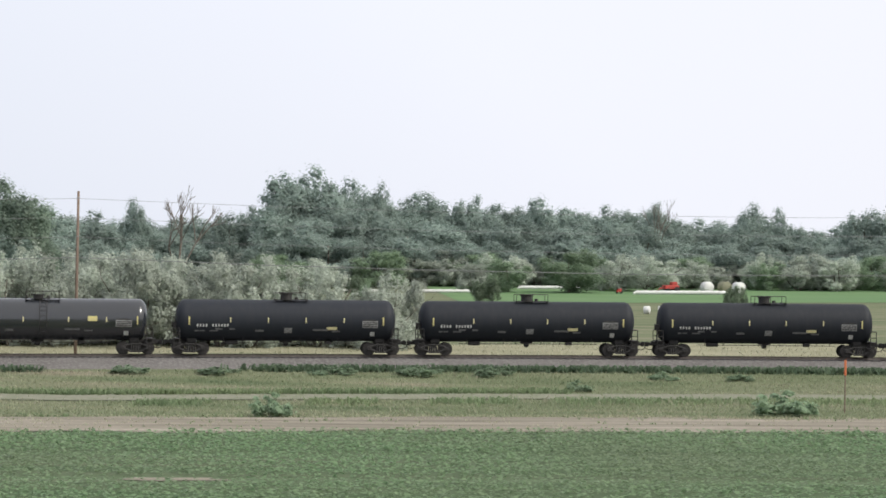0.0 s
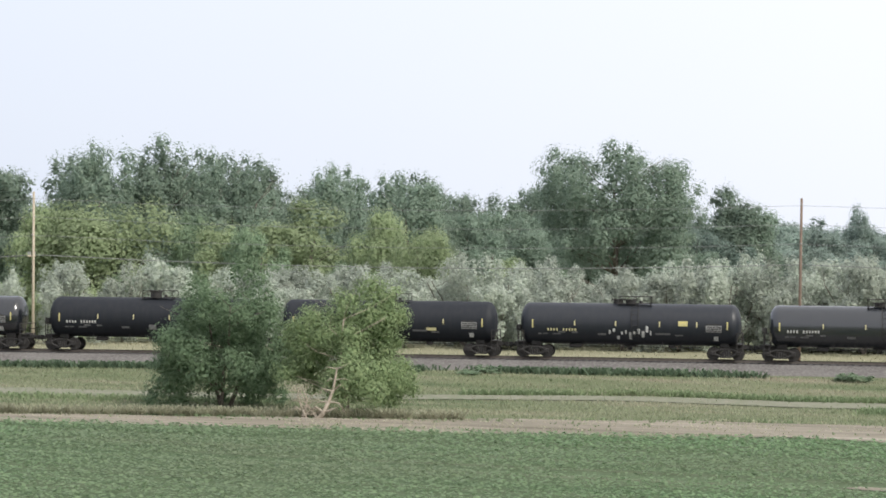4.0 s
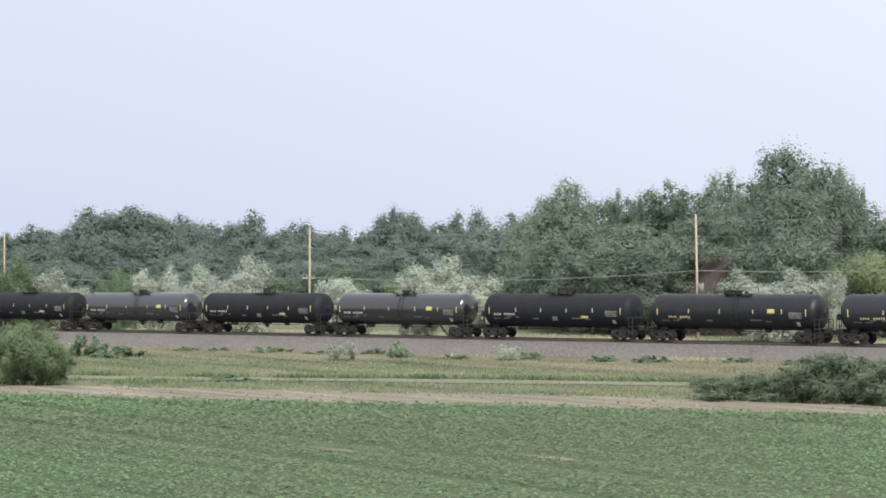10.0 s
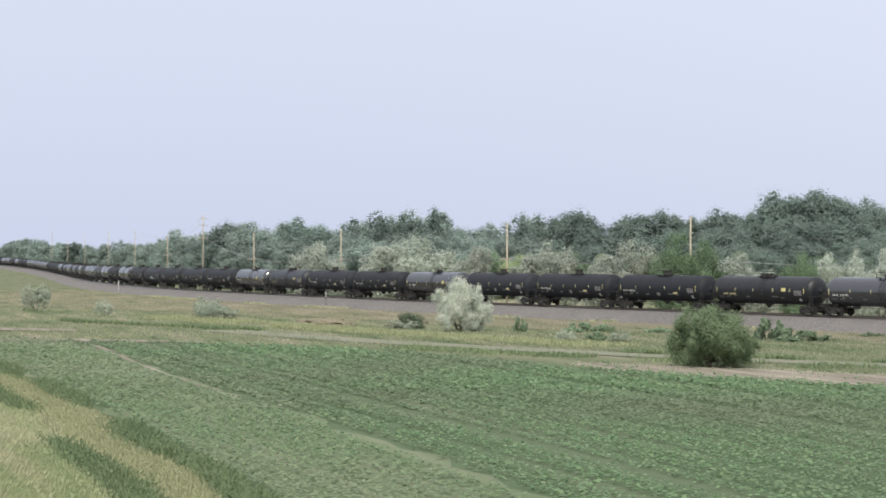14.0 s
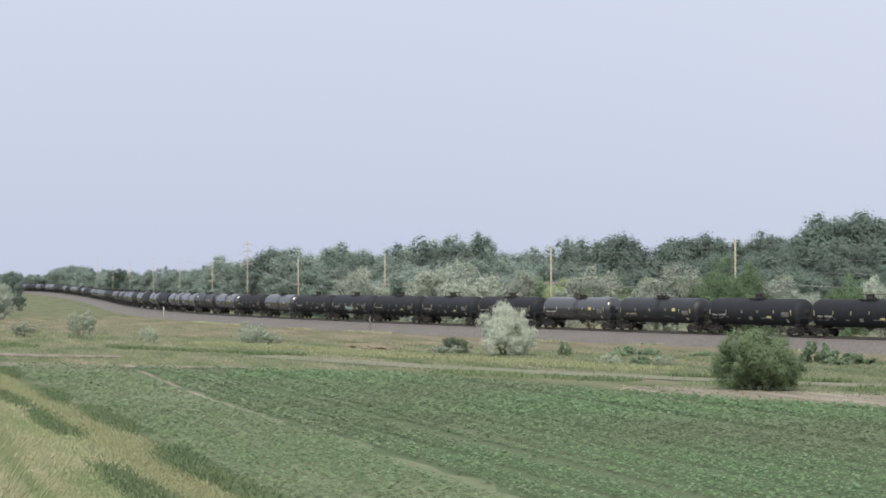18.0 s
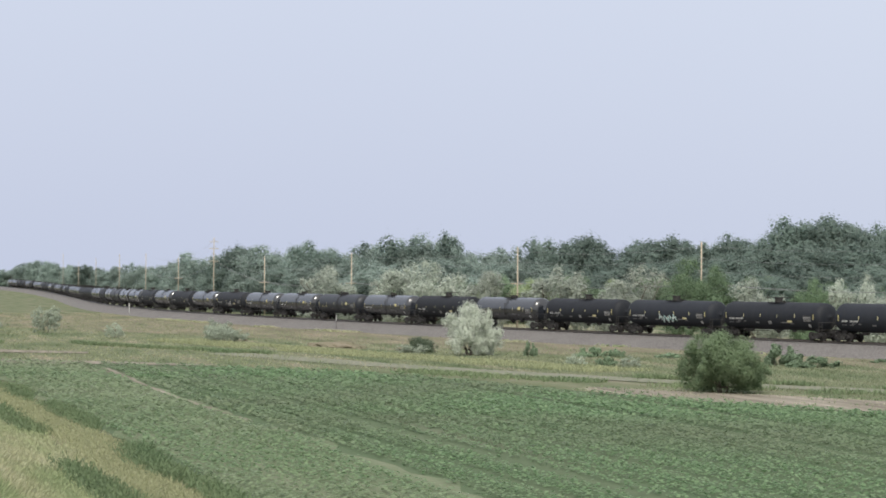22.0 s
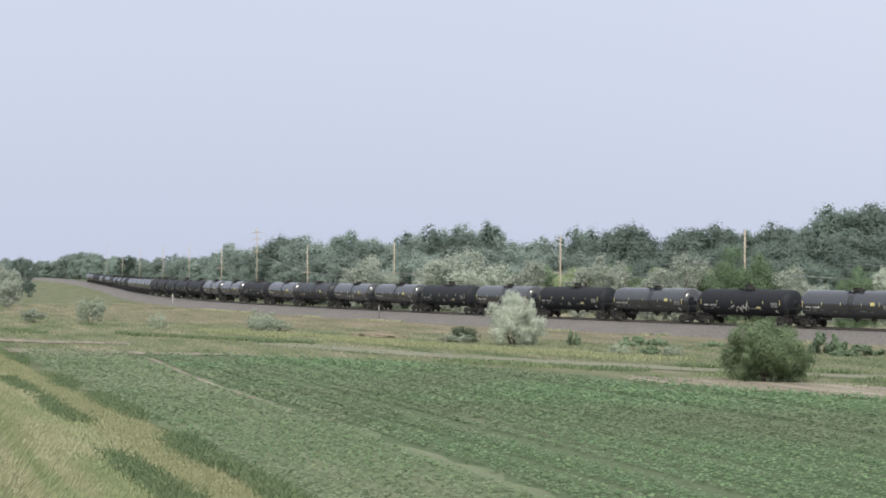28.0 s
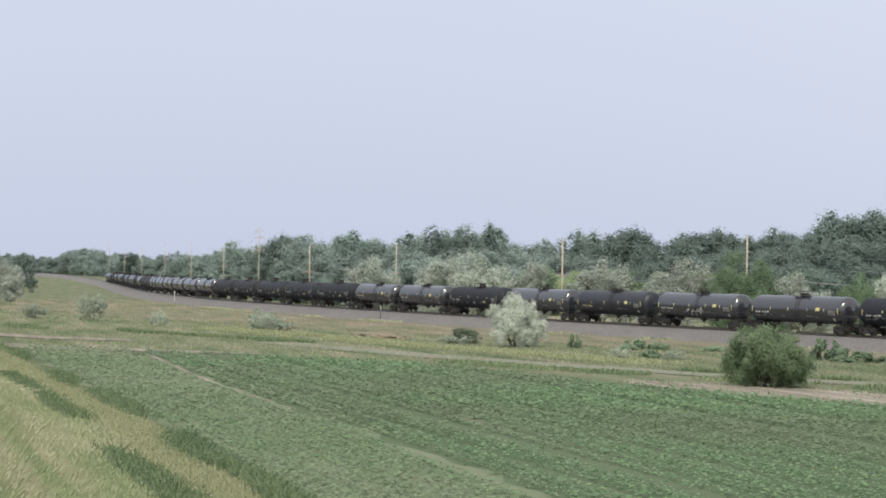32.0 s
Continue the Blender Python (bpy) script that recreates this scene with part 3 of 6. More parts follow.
def swept(name, profile, s0, s1, step, mat, label, kind="structure", category=""):
    """A profile of (d, z) carried along the track."""
    ss = np.arange(s0, s1 + step, step)
    v, m = [], len(profile)
    for s in ss:
        foot, up = float(foot_z(s)), float(grade(s))
        for d, z in profile:
            x, y, _ = track(s, d)
            v.append((x, y, (foot - 0.25 if z is None else z) + up))
    f = [(a * m + b, (a + 1) * m + b, (a + 1) * m + b + 1, a * m + b + 1) for a in range(len(ss) - 1) for b in range(m - 1)]
    return setting(name, mesh_from(name, v, f, mat, True), label, kind, category)


swept("ballast", [(6.6, None), (4.6, -1.0), (2.0, -0.32), (1.6, -0.24), (-1.6, -0.24), (-2.0, -0.32), (-4.6, -1.0), (-6.0, None)], -150, 1760, 4.0, "ballast",
      "grey-pink crushed stone ballast under the track", category="ballast")
for side in (0.76, -0.76):
    swept("rail", [(side + 0.07, -0.16), (side + 0.035, -0.13), (side + 0.035, 0.0), (side - 0.035, 0.0), (side - 0.035, -0.13), (side - 0.07, -0.16)], -150, 1760, 4.0, "steel",
          "rust-brown steel rail on timber ties", category="rail")


def ties():
    bm_q = []
    for s in np.arange(0, 520, 0.56):
        x, y, h = track(s)
        c, sn = math.cos(radians(h)), math.sin(radians(h))
        def w(u, v2, z):
            return (x + u * c - v2 * sn, y + u * sn + v2 * c, z)
        a, b, zt, zb = 0.11, 1.25, -0.228, -0.30
        bm_q.append([w(-a, -b, zt), w(a, -b, zt), w(a, b, zt), w(-a, b, zt)])
        bm_q.append([w(-a, -b, zb), w(a, -b, zb), w(a, -b, zt), w(-a, -b, zt)])
        bm_q.append([w(-a, b, zb), w(-a, -b, zb), w(-a, -b, zt), w(-a, b, zt)])
    tagged(new("railway_ties", quads_mesh("railway_ties", bm_q, "tie")), "dark timber ties set in crushed stone", "railway ties", kind="stuff")


ties()


# ---- scattered plants of the ground ----
def inside(x, y, poly):
    ok = np.zeros(len(x), bool)
    for (x1, y1), (x2, y2) in zip(poly, poly[1:] + poly[:1]):
        if y1 != y2:
            ok ^= ((y1 > y) != (y2 > y)) & (x < (x2 - x1) * (y - y1) / (y2 - y1) + x1)
    return ok


def tufts(rng, x, y, z, tall, wide, blades, lean=1.3):
    """Blades of grass or leaves that stand up from each place: an array of quads."""
    n = len(x)
    out = []
    for _ in range(blades):
        a, l = rng.uniform(0, 2 * np.pi, n), rng.uniform(0.2, lean, n)
        h, w = tall * rng.uniform(0.55, 1.25, n), wide * rng.uniform(0.6, 1.3, n)
        ux, uy = np.cos(a), np.sin(a)
        px, py = x + rng.normal(0, 1, n) * wide * 0.8, y + rng.normal(0, 1, n) * wide * 0.8
        tx, ty = px - uy * l * h, py + ux * l * h
        q = np.stack([np.stack([px - ux * w / 2, py - uy * w / 2, z - 0.03], 1), np.stack([px + ux * w / 2, py + uy * w / 2, z - 0.03], 1),
                      np.stack([tx + ux * w * 0.3, ty + uy * w * 0.3, z + h], 1), np.stack([tx - ux * w * 0.3, ty - uy * w * 0.3, z + h * 0.94], 1)], 1)
        out.append(q)
    return np.concatenate(out)


BARE = [(-10, 72, 2.1, 1), (-71.1, 45.6, 2.4, 0.7), (-62, 50.5, 2.1, 0.6)]
for x, y, a, b in BARE:
    a, b = a * 0.9, b * 0.6
    ring = [(x + a * (1 + 0.25 * math.sin(k * 2.3 + x)) * math.cos(k / 14 * 2 * math.pi), y + b * (1 + 0.3 * math.cos(k * 1.7 + y)) * math.sin(k / 14 * 2 * math.pi), FIELD_Z + 0.06) for k in range(14)]
    setting("bare_patch", mesh_from("bare_patch", ring, [tuple(range(14))], "dirt"), "bare pale patch of soil in the crop", category="soil")


RUTS = (21.9, 24.8, 26.3, 29.4, 32.6, 36.2, 40.8, 46.5, 53.0, 61.0, 70.0, 80.0, 91.0)


def crop():
    rng = np.random.default_rng(5)
    poly = FIELD_FAR + FIELD_NEAR[::-1]
    q, pale = [], []
    for y0 in np.arange(9.0, 104.0, 0.62):
        xs, mix = np.arange(-200, 34, 0.40), rng.normal(0, 1.6)
        x = xs + rng.uniform(-0.15, 0.15, len(xs))
        y = np.full(len(x), y0) + 0.02 * (x + 120) + rng.normal(0, 0.08, len(x))
        r = np.hypot(x, y)
        keep = inside(x, y, poly) & inside(x, y + 1.2, poly) & (r > 58) & (r < 235) & (rng.random(len(x)) < np.clip(1.5 - r / 190, 0.35, 1.0))
        thin = np.array([noise.noise((a * 0.05, b * 0.16, 3.0)) + 0.3 * noise.noise((a * 0.3, b * 0.5, 9.0)) for a, b in zip(x, y)])
        keep &= rng.random(len(x)) > np.clip((thin - 0.32) * 1.3, 0, 0.7)
        if y0 < 19.6:
            keep &= rng.random(len(x)) < 0.92
        keep &= y > field_edge(x) + 0.4
        keep &= abs(y - np.interp(-x, [96, 105, 119, 140, 171], [20.1, 19.5, 18.9, 18.8, 19.1])) > 0.5
        if min(abs(y0 - v) for v in RUTS) < 0.45:
            keep &= rng.random(len(x)) < 0.08
        for bx, by, ba, bb in BARE:
            keep &= ((x - bx) / ba / 2.2) ** 2 + ((y - by) / bb / 1.5) ** 2 > rng.uniform(0.15, 1.6, len(x))
        x, y = x[keep], y[keep]
        n = len(x)
        if not n:
            continue
        for k in range(7):
            if k > 3:                                       # smaller leaves fill the rows near the road
                near = np.hypot(x, y) < 125
                x, y = x[near], y[near]
                n = len(x)
            a, h = rng.uniform(0, 2 * np.pi, n), rng.uniform(0.04, 0.26, n)
            w = rng.uniform(0.09, 0.19, n) * np.clip(np.hypot(x, y) / 100, 0.8, 1.5)
            px, py = x + rng.normal(0, 0.13, n), y + rng.normal(0, 0.13, n)
            ux, uy = np.cos(a) * w / 2, np.sin(a) * w / 2
            vx, vy, vz = -np.sin(a) * w * 0.42, np.cos(a) * w * 0.42, w * rng.uniform(-0.25, 0.3, n)
            cz = FIELD_Z + 0.03 + h
            (pale if y0 + mix < 19.6 else q).append(np.stack([np.stack([px - ux - vx, py - uy - vy, cz - vz], 1), np.stack([px + ux - vx, py + uy - vy, cz - vz], 1),
                               np.stack([px + ux + vx, py + uy + vy, cz + vz], 1), np.stack([px - ux + vx, py - uy + vy, cz + vz], 1)], 1))
    tagged(new("crop_plants", quads_mesh("crop_plants", np.concatenate(q), "crop")), "low green crop plants in long rows on soil", "crop plants", kind="stuff")
    tagged(new("sparse_crop_plants", quads_mesh("sparse_crop_plants", np.concatenate(pale), "sparse_crop")), "thin pale bluish-green crop plants on bare soil", "crop plants", kind="stuff")


crop()


def grass_band(name, mat, label, seed, n, s_span, d_span, tall, wide, blades=3, lo=-0.25, over=0.1):
    rng = np.random.default_rng(seed)
    s, d = rng.uniform(*s_span, n), rng.uniform(*d_span, n)
    P = np.array([track(a, b)[:2] for a, b in zip(s, d)])
    x, y = P[:, 0], P[:, 1]
    g = np.array([noise.noise((a * 0.06 + seed, b * 0.14, seed * 1.7)) for a, b in zip(x, y)])
    keep = g > lo
    keep &= ~inside(x, y, ROAD_FAR + ROAD_NEAR[::-1]) & ~inside(x, y, FIELD_FAR + FIELD_NEAR[::-1])
    py = np.interp(-x, [-p[0] for p in PATH_LINE], [p[1] for p in PATH_LINE])
    keep &= (py - y > 4.2) | (y - py > 2.2) | (rng.random(n) < over) | (x < -192)
    worn = 6.3 + 8 * smooth(195, 240, s) * (1 - smooth(400, 480, s))       # the dry earth along the ballast
    keep &= (d < 0) | (d > worn) | (rng.random(n) < 0.3)
    for far, near in PATCHES:
        keep &= ~inside(x, y, far + near[::-1]) | (rng.random(n) < 0.15)
    x, y = x[keep], y[keep]
    q = tufts(rng, x, y, height(x, y), tall, wide, blades)
    tagged(new(name, quads_mesh(name, q, mat)), label, name.replace("_", " "), kind="stuff")


DRY = [track(s, 6.2)[:2] for s in range(190, 570, 20)], [track(s, 21.0 + 5 * math.sin(s * 0.045) + 24 * float(smooth(320, 400, s)))[:2] for s in range(190, 570, 20)]
strip("dry_meadow", DRY[0], DRY[1], 0.04, "dry_meadow", "brownish dry grass at the foot of the ballast", rag=1.5)
TAN_UP = [(-50, 11.2), (-70, 10.9), (-90, 10.5), (-110, 9.5), (-130, 8.9), (-155, 8.2), (-205, 6.6)]
TAN_LOW = [(-50, 8.7), (-70, 8.5), (-90, 8.1), (-110, 7.6), (-130, 6.9), (-155, 6.1), (-205, 4.6)]
strip("tan_strip", TAN_UP, TAN_LOW, 0.03, "bank_ground", "tan dry grass between field and road bank", rag=0.3)


def path_edge(name, mat, label, seed, n, side, tall, lo, line=PATH_LINE, start=-260, end=40, wide=0.14):
    """Taller growth along one edge of the gravel path."""
    rng = np.random.default_rng(seed)
    x = rng.uniform(start, end, n)
    y = np.interp(-x, [-p[0] for p in line], [p[1] for p in line]) + side * (2.3 + np.abs(rng.normal(0, 0.8, n)))
    g = np.array([noise.noise((a * 0.035, seed, 0.5)) + 0.4 * noise.noise((a * 0.2, seed, 4.5)) for a in x])
    x, y = x[g > lo], y[g > lo]
    tagged(new(name, quads_mesh(name, tufts(rng, x, y, height(x, y), tall, wide, 3), mat)), label, "grass", kind="stuff")


path_edge("path_edge_grass", "deep_grass", "taller dark green grass along the gravel path", 31, 9000, 1, 0.36, 0.0, wide=0.09)
path_edge("path_side_grass", "deep_grass", "dark green grass clumps along the gravel path", 33, 9000, -2.3, 0.32, 0.1, wide=0.09)
path_edge("track_edge_grass", "tan_grass", "tall dry straw grass along the dirt track", 37, 1500, 0.2, 0.5, -1, ROAD_FAR, -74, -36, 0.06)


def track_litter(name, mat, label, seed, n, tall, wide, lo):
    """Sparse growth and straw on the dirt track, thicker along its two edges."""
    rng = np.random.default_rng(seed)
    near, far = np.array(ROAD_NEAR), np.array(ROAD_FAR)
    k, u = rng.uniform(1.2, len(near) - 1.01, n), rng.beta(0.45, 0.45, n) * 1.2 - 0.1
    i = np.arange(len(near))
    P = [np.interp(k, i, near[:, c]) * (1 - u) + np.interp(k, i, far[:, c]) * u for c in (0, 1)]
    g = np.array([noise.noise((a * 0.12, b * 0.5, seed)) for a, b in zip(*P)])
    x, y = P[0][g > lo], P[1][g > lo]
    tagged(new(name, quads_mesh(name, tufts(rng, x, y, height(x, y), tall, wide, 3), mat)), label, "grass", kind="stuff")


track_litter("track_straw", "tan_grass", "straw and dry stalks on the dirt track", 61, 7000, 0.12, 0.06, -0.05)
track_litter("track_weeds", "deep_grass", "low green weeds on the dirt track", 62, 3400, 0.16, 0.09, 0.08)
grass_band("meadow_grass", "grass", "mixed green and straw-coloured grass beside the railway", 11, 110000, (20, 290), (6.3, 54), 0.14, 0.06, 2, lo=-0.9)
grass_band("far_meadow_grass", "west_grass", "mixed green and straw-coloured grass beside the railway", 12, 42000, (265, 560), (6.3, 85), 0.15, 0.08, 2, lo=-0.9, over=0.55)
grass_band("tan_tufts", "tan_grass", "dry tan grass tufts", 13, 12000, (20, 265), (9, 52), 0.3, 0.05, 2, lo=0.25)
grass_band("weeds", "weed", "dark green weeds along the ballast foot", 14, 7000, (20, 175), (5.2, 7.4), 0.42, 0.18, 3, lo=-0.4)
grass_band("ballast_weeds", "bank_blades", "straw and green weeds on the foot of the ballast", 17, 9000, (165, 480), (4.4, 8.5), 0.26, 0.14, 3, lo=0.14)
grass_band("yellow_weeds", "yellow_grass", "yellow flowering weeds beside the railway", 15, 8000, (255, 348), (41, 48), 0.3, 0.07, 2, lo=-0.3)
VERGE = [track(s, -4.6)[:2] for s in range(-20, 440, 20)], [track(s, -44.0 - 4 * math.sin(s * 0.05))[:2] for s in range(-20, 440, 20)]
strip("verge", VERGE[1], VERGE[0], 0.06, "straw_ground", "dry straw-coloured verge behind the railway", rag=0.8)
grass_band("north_grass", "tan_grass", "pale straw grass behind the railway", 16, 22000, (0, 420), (-46, -6), 0.25, 0.1, 2, lo=-0.6)


def bank_grass():
    rng = np.random.default_rng(21)
    for name, mat, label, y0, y1, n, tall, wide, patchy in (
            ("bank_grass", "bank_tan", "tan grass strip between field and road bank", 8.75, 10.3, 46000, 0.28, 0.035, -1),
            ("field_edge_weeds", "edge_weed", "dark green weeds at the field edge", 10.6, 11.5, 26000, 0.34, 0.07, -0.12),
            ("bank_foot_weeds", "edge_weed", "dark green weeds at the foot of the road bank", 7.5, 8.4, 24000, 0.34, 0.07, -0.1),
            ("lower_bank_grass", "bank_blades", "green and straw grass on the road bank", 4.6, 7.6, 46000, 0.26, 0.045, -1),
            ("upper_bank_grass", "bank_blades", "green and straw grass on the road bank", 0.4, 5.0, 40000, 0.26, 0.04, -1),
            ("straw_bank_grass", "bank_tan", "tall straw-coloured grass on the road bank", 0.4, 5.6, 4500, 0.34, 0.03, 0.0)):
        x = -np.exp(rng.uniform(np.log(13), np.log(280), n))
        edge = (y1 - y0) * 0.12 + 0.15
        y = rng.uniform(y0, y1, n) + rng.normal(0, edge, n) - 0.042 * (-x - 92).clip(0, None)
        y = y + np.array([noise.noise((a * 0.07, 7.0, y0)) for a in x]) * 0.6
        keep = (np.hypot(x, y) > 11) & (y > 0.2)
        keep &= np.array([noise.noise((a * 0.07, b * 0.3, 1.0 + y0)) for a, b in zip(x, y)]) + rng.normal(0, 0.1, len(x)) > patchy
        x, y = x[keep], y[keep]
        q = tufts(rng, x, y, height(x, y), tall, wide, 3)
        tagged(new(name, quads_mesh(name, q, mat)), label, "grass", kind="stuff")


bank_grass()


# ---- trees and bushes ----
def trunk_mesh(name, rng, tall, r, limbs, spread, mat="bark", forks=1):
    bm = bmesh.new()
    for f in range(forks):
        lean = Vector((rng.normal(0, 0.06), rng.normal(0, 0.06), 1)) if forks == 1 else Vector((rng.normal(0, 0.35), rng.normal(0, 0.35), 1))
        p, rad = Vector((rng.normal(0, 0.15) * (forks > 1), rng.normal(0, 0.15) * (forks > 1), -0.3)), r
        stops = []
        for k in range(5):
            q = p + Vector((lean.x + rng.normal(0, 0.08), lean.y + rng.normal(0, 0.08), 1)) * tall * 0.17
            rod(bm, p, q, rad, rad * 0.82, 7)
            stops.append((q, rad * 0.8))
            p, rad = q, rad * 0.8
        for _ in range(limbs):
            q, rr = stops[rng.integers(0, 5)]
            a = rng.uniform(0, 6.28)
            for k in range(2):
                e = q + Vector((math.cos(a) * spread * 0.17, math.sin(a) * spread * 0.17, tall * rng.uniform(0.05, 0.13)))
                rod(bm, q, e, rr * 0.5, rr * 0.3, 5)
                q, rr, a = e, rr * 0.6, a + rng.normal(0, 0.5)
    return bm_mesh(name, bm, mat, True)


def crown_mesh(name, seed, tall, wide, low, lobes, leaves, size, mat, lobe=(0.15, 0.24), clumps=6, clump=(0.36, 0.55), core=0.45, rise=0.4, fringe=0.12, upright=0.0, loose=0.0, full=3.0, ragged=0.25, foot=1.0):
    """A crown of small leaves on clumps of foliage, which sit on uneven limbs' ends round a dome.
    low: the height at which it begins; core: the share of larger leaves that fill the clumps; fringe: the share of leaves on loose shoots; rise: how far those turn up."""
    rng = np.random.default_rng(seed)
    h = tall - low
    zz, a = rng.uniform(-0.75, 1, lobes), rng.uniform(0, 2 * np.pi, lobes)
    f = rng.uniform(0.55, 0.9, lobes)
    f[: lobes // 6] *= 0.5
    flat = np.sqrt(1 - np.abs(np.where(zz > 0, zz, zz * foot)) ** full)          # foot: below 1, the crown stays wide down to the ground
    wob = 1 + rng.normal(0, 0.05 + upright, lobes)
    rad = np.minimum(wide * rng.uniform(*lobe, lobes), 0.3 * h)
    cen = np.stack([np.cos(a) * flat * wide / 2 * f, np.sin(a) * flat * wide / 2 * f, low + 0.4 * h + zz * np.where(zz > 0, 0.6, 0.5) * h * np.maximum(f, 0.7) * wob], 1)
    d = rng.normal(0, 1, (lobes, clumps, 3)) + 0.5 * (cen / np.array([wide / 2, wide / 2, h]))[:, None] + np.array([0, 0, 0.35])
    d /= np.linalg.norm(d, axis=2)[..., None]
    sub_c = (cen[:, None] + d * (rad[:, None] * rng.uniform(0.62, 0.95 + ragged, (lobes, clumps)))[..., None]).reshape(-1, 3)
    sub_r = (rad[:, None] * rng.uniform(*clump, (lobes, clumps))).ravel()
    blob_c, blob_r = np.concatenate([cen, sub_c]), np.concatenate([rad * 0.82, sub_r])
    home = np.concatenate([np.arange(lobes), np.repeat(np.arange(lobes), clumps)])
    want, P, N = leaves, [], []
    while want > 0:                                         # leaves on the outer face of the clumps alone
        m = leaves
        pick = rng.choice(len(blob_r), m, p=blob_r ** 2 / (blob_r ** 2).sum())
        u = rng.normal(0, 1, (m, 3))
        u /= np.linalg.norm(u, axis=1)[:, None]
        p = blob_c[pick] + u * (blob_r[pick] * (0.78 + 0.34 * rng.random(m)))[:, None]
        ok = np.ones(m, bool)
        for c, r in zip(blob_c, blob_r):
            ok &= ((p - c) ** 2).sum(1) > (0.7 * r) ** 2
        ok |= rng.random(m) < loose
        shoot = rng.random(m) < fringe
        way = u + np.array([0, 0, rise]) + rng.normal(0, 0.25, (m, 3))
        p = p + way * (shoot * blob_r[pick] * rng.uniform(0.05, 0.4, m))[:, None]
        o = p - cen[home[pick]]
        o /= np.linalg.norm(o, axis=1)[:, None] + 1e-6
        P.append(p[ok][:want])
        N.append((u * 0.5 + o * 0.45)[ok][:want])
        want -= int(ok.sum())
    k = int(core * leaves)
    pick = rng.choice(len(blob_r), k, p=blob_r ** 2 / (blob_r ** 2).sum())
    u = rng.normal(0, 1, (k, 3))
    u /= np.linalg.norm(u, axis=1)[:, None]
    P.append(blob_c[pick] + u * (blob_r[pick] * rng.uniform(0.35, 0.68, k))[:, None])
    N.append(u * 0.8)
    p, nrm = np.concatenate(P), np.concatenate(N)
    size = size * np.where(np.arange(len(p)) < leaves, 1.0, 2.0)
    n = len(p)
    nrm = nrm + 0.35 * p / np.array([wide / 2, wide / 2, tall]) + rng.normal(0, 0.3, (n, 3)) + np.array([0, 0, 0.08])
    nrm /= np.linalg.norm(nrm, axis=1)[:, None]
    t = np.cross(nrm, rng.normal(0, 1, (n, 3)))
    t /= np.linalg.norm(t, axis=1)[:, None]
    bb = np.cross(nrm, t)
    s = (size * rng.uniform(0.6, 1.35, n))[:, None]
    t, bb = t * s, bb * s * rng.uniform(0.5, 0.8, n)[:, None]
    bend = nrm * s * 0.2
    zt, zl = np.quantile(p[:, 2], 0.992), np.quantile(p[:, 2], 0.008)
    k_out = wide / 2 / np.quantile(np.hypot(p[:, 0], p[:, 1]), 0.98)
    p = p * np.array([k_out, k_out, 1.0])
    p[:, 2] = np.maximum(low + (p[:, 2] - zl) * h / (zt - zl), 0.05)
    return quads_mesh(name, np.stack([p - t - bend, p - bb, p + t - bend, p + bb], 1), mat)


def species(name, mat, tall, wide, low, lobes, leaves, size, variants, seed, trunk_r, limbs, forks=1, bark="bark", **more):
    out = []
    for k in range(variants):
        rng = np.random.default_rng(seed + k)
        out.append((trunk_mesh(name + "_trunk", rng, tall * 0.9, trunk_r, limbs, wide, bark, forks),
                    crown_mesh(name + "_crown", seed + 50 + k, tall, wide, low, lobes, leaves, size, mat, **more), tall, wide))
    return out


PLANTS = {
    "cottonwood": species("cottonwood", "cottonwood", 18, 12, 1.0, 30, 11000, 0.14, 5, 100, 0.3, 7, lobe=(0.14, 0.22), clumps=6, clump=(0.36, 0.6), upright=0.06, fringe=0.12, rise=0.8),
    "great_cottonwood": species("great_cottonwood", "cottonwood", 22, 20, 5.5, 70, 32000, 0.13, 1, 150, 0.5, 40, lobe=(0.09, 0.14), clumps=6, clump=(0.36, 0.6), full=6.0, fringe=0.12, rise=0.8),
    "wood_tree": species("wood_tree", "woods", 14, 12, 0.2, 26, 8000, 0.155, 4, 200, 0.22, 4, lobe=(0.14, 0.22), clumps=6, clump=(0.36, 0.6), full=4.0, fringe=0.1, rise=0.6),
    # built like wood_tree, but with the leaves paled for haze
    "hazed_tree": species("hazed_tree", "hazed_grove", 14, 12, 0.2, 26, 8000, 0.155, 3, 230, 0.22, 4, lobe=(0.14, 0.22), clumps=6, clump=(0.36, 0.6), full=4.0, fringe=0.1, rise=0.6),
    "willow": species("willow", "willow", 12, 11, 0.1, 18, 9500, 0.125, 3, 300, 0.25, 6, lobe=(0.2, 0.28), clumps=7, clump=(0.36, 0.55), ragged=-0.1, fringe=0.05),
    "green_tree": species("green_tree", "green", 10, 9, 0.1, 22, 8000, 0.115, 3, 400, 0.22, 6, lobe=(0.16, 0.25), clumps=6, clump=(0.36, 0.55), ragged=0.0, fringe=0.06),
    "olive": species("olive", "olive", 7.5, 7.5, 0.1, 22, 7500, 0.095, 4, 500, 0.1, 5, forks=3, lobe=(0.13, 0.2), clumps=7, clump=(0.34, 0.55), ragged=0.3, fringe=0.1, rise=0.3),
}


def plant(kind, species_name, x, y, tall, wide, label, category, group="", rng=random, turn=None):
    trunk, crown, t0, w0 = rng.choice(PLANTS[species_name])
    ob = new(kind)
    z = float(height(x, y)) - 0.05
    ob.matrix_basis = pose(x, y, z, 0, 0, rng.uniform(0, 360) if turn is None else turn)
    ob.scale = (wide / w0, wide / w0, tall / t0)
    part("trunk", trunk, ob)
    part("crown", crown, ob)
    return tagged(ob, label, category, group)


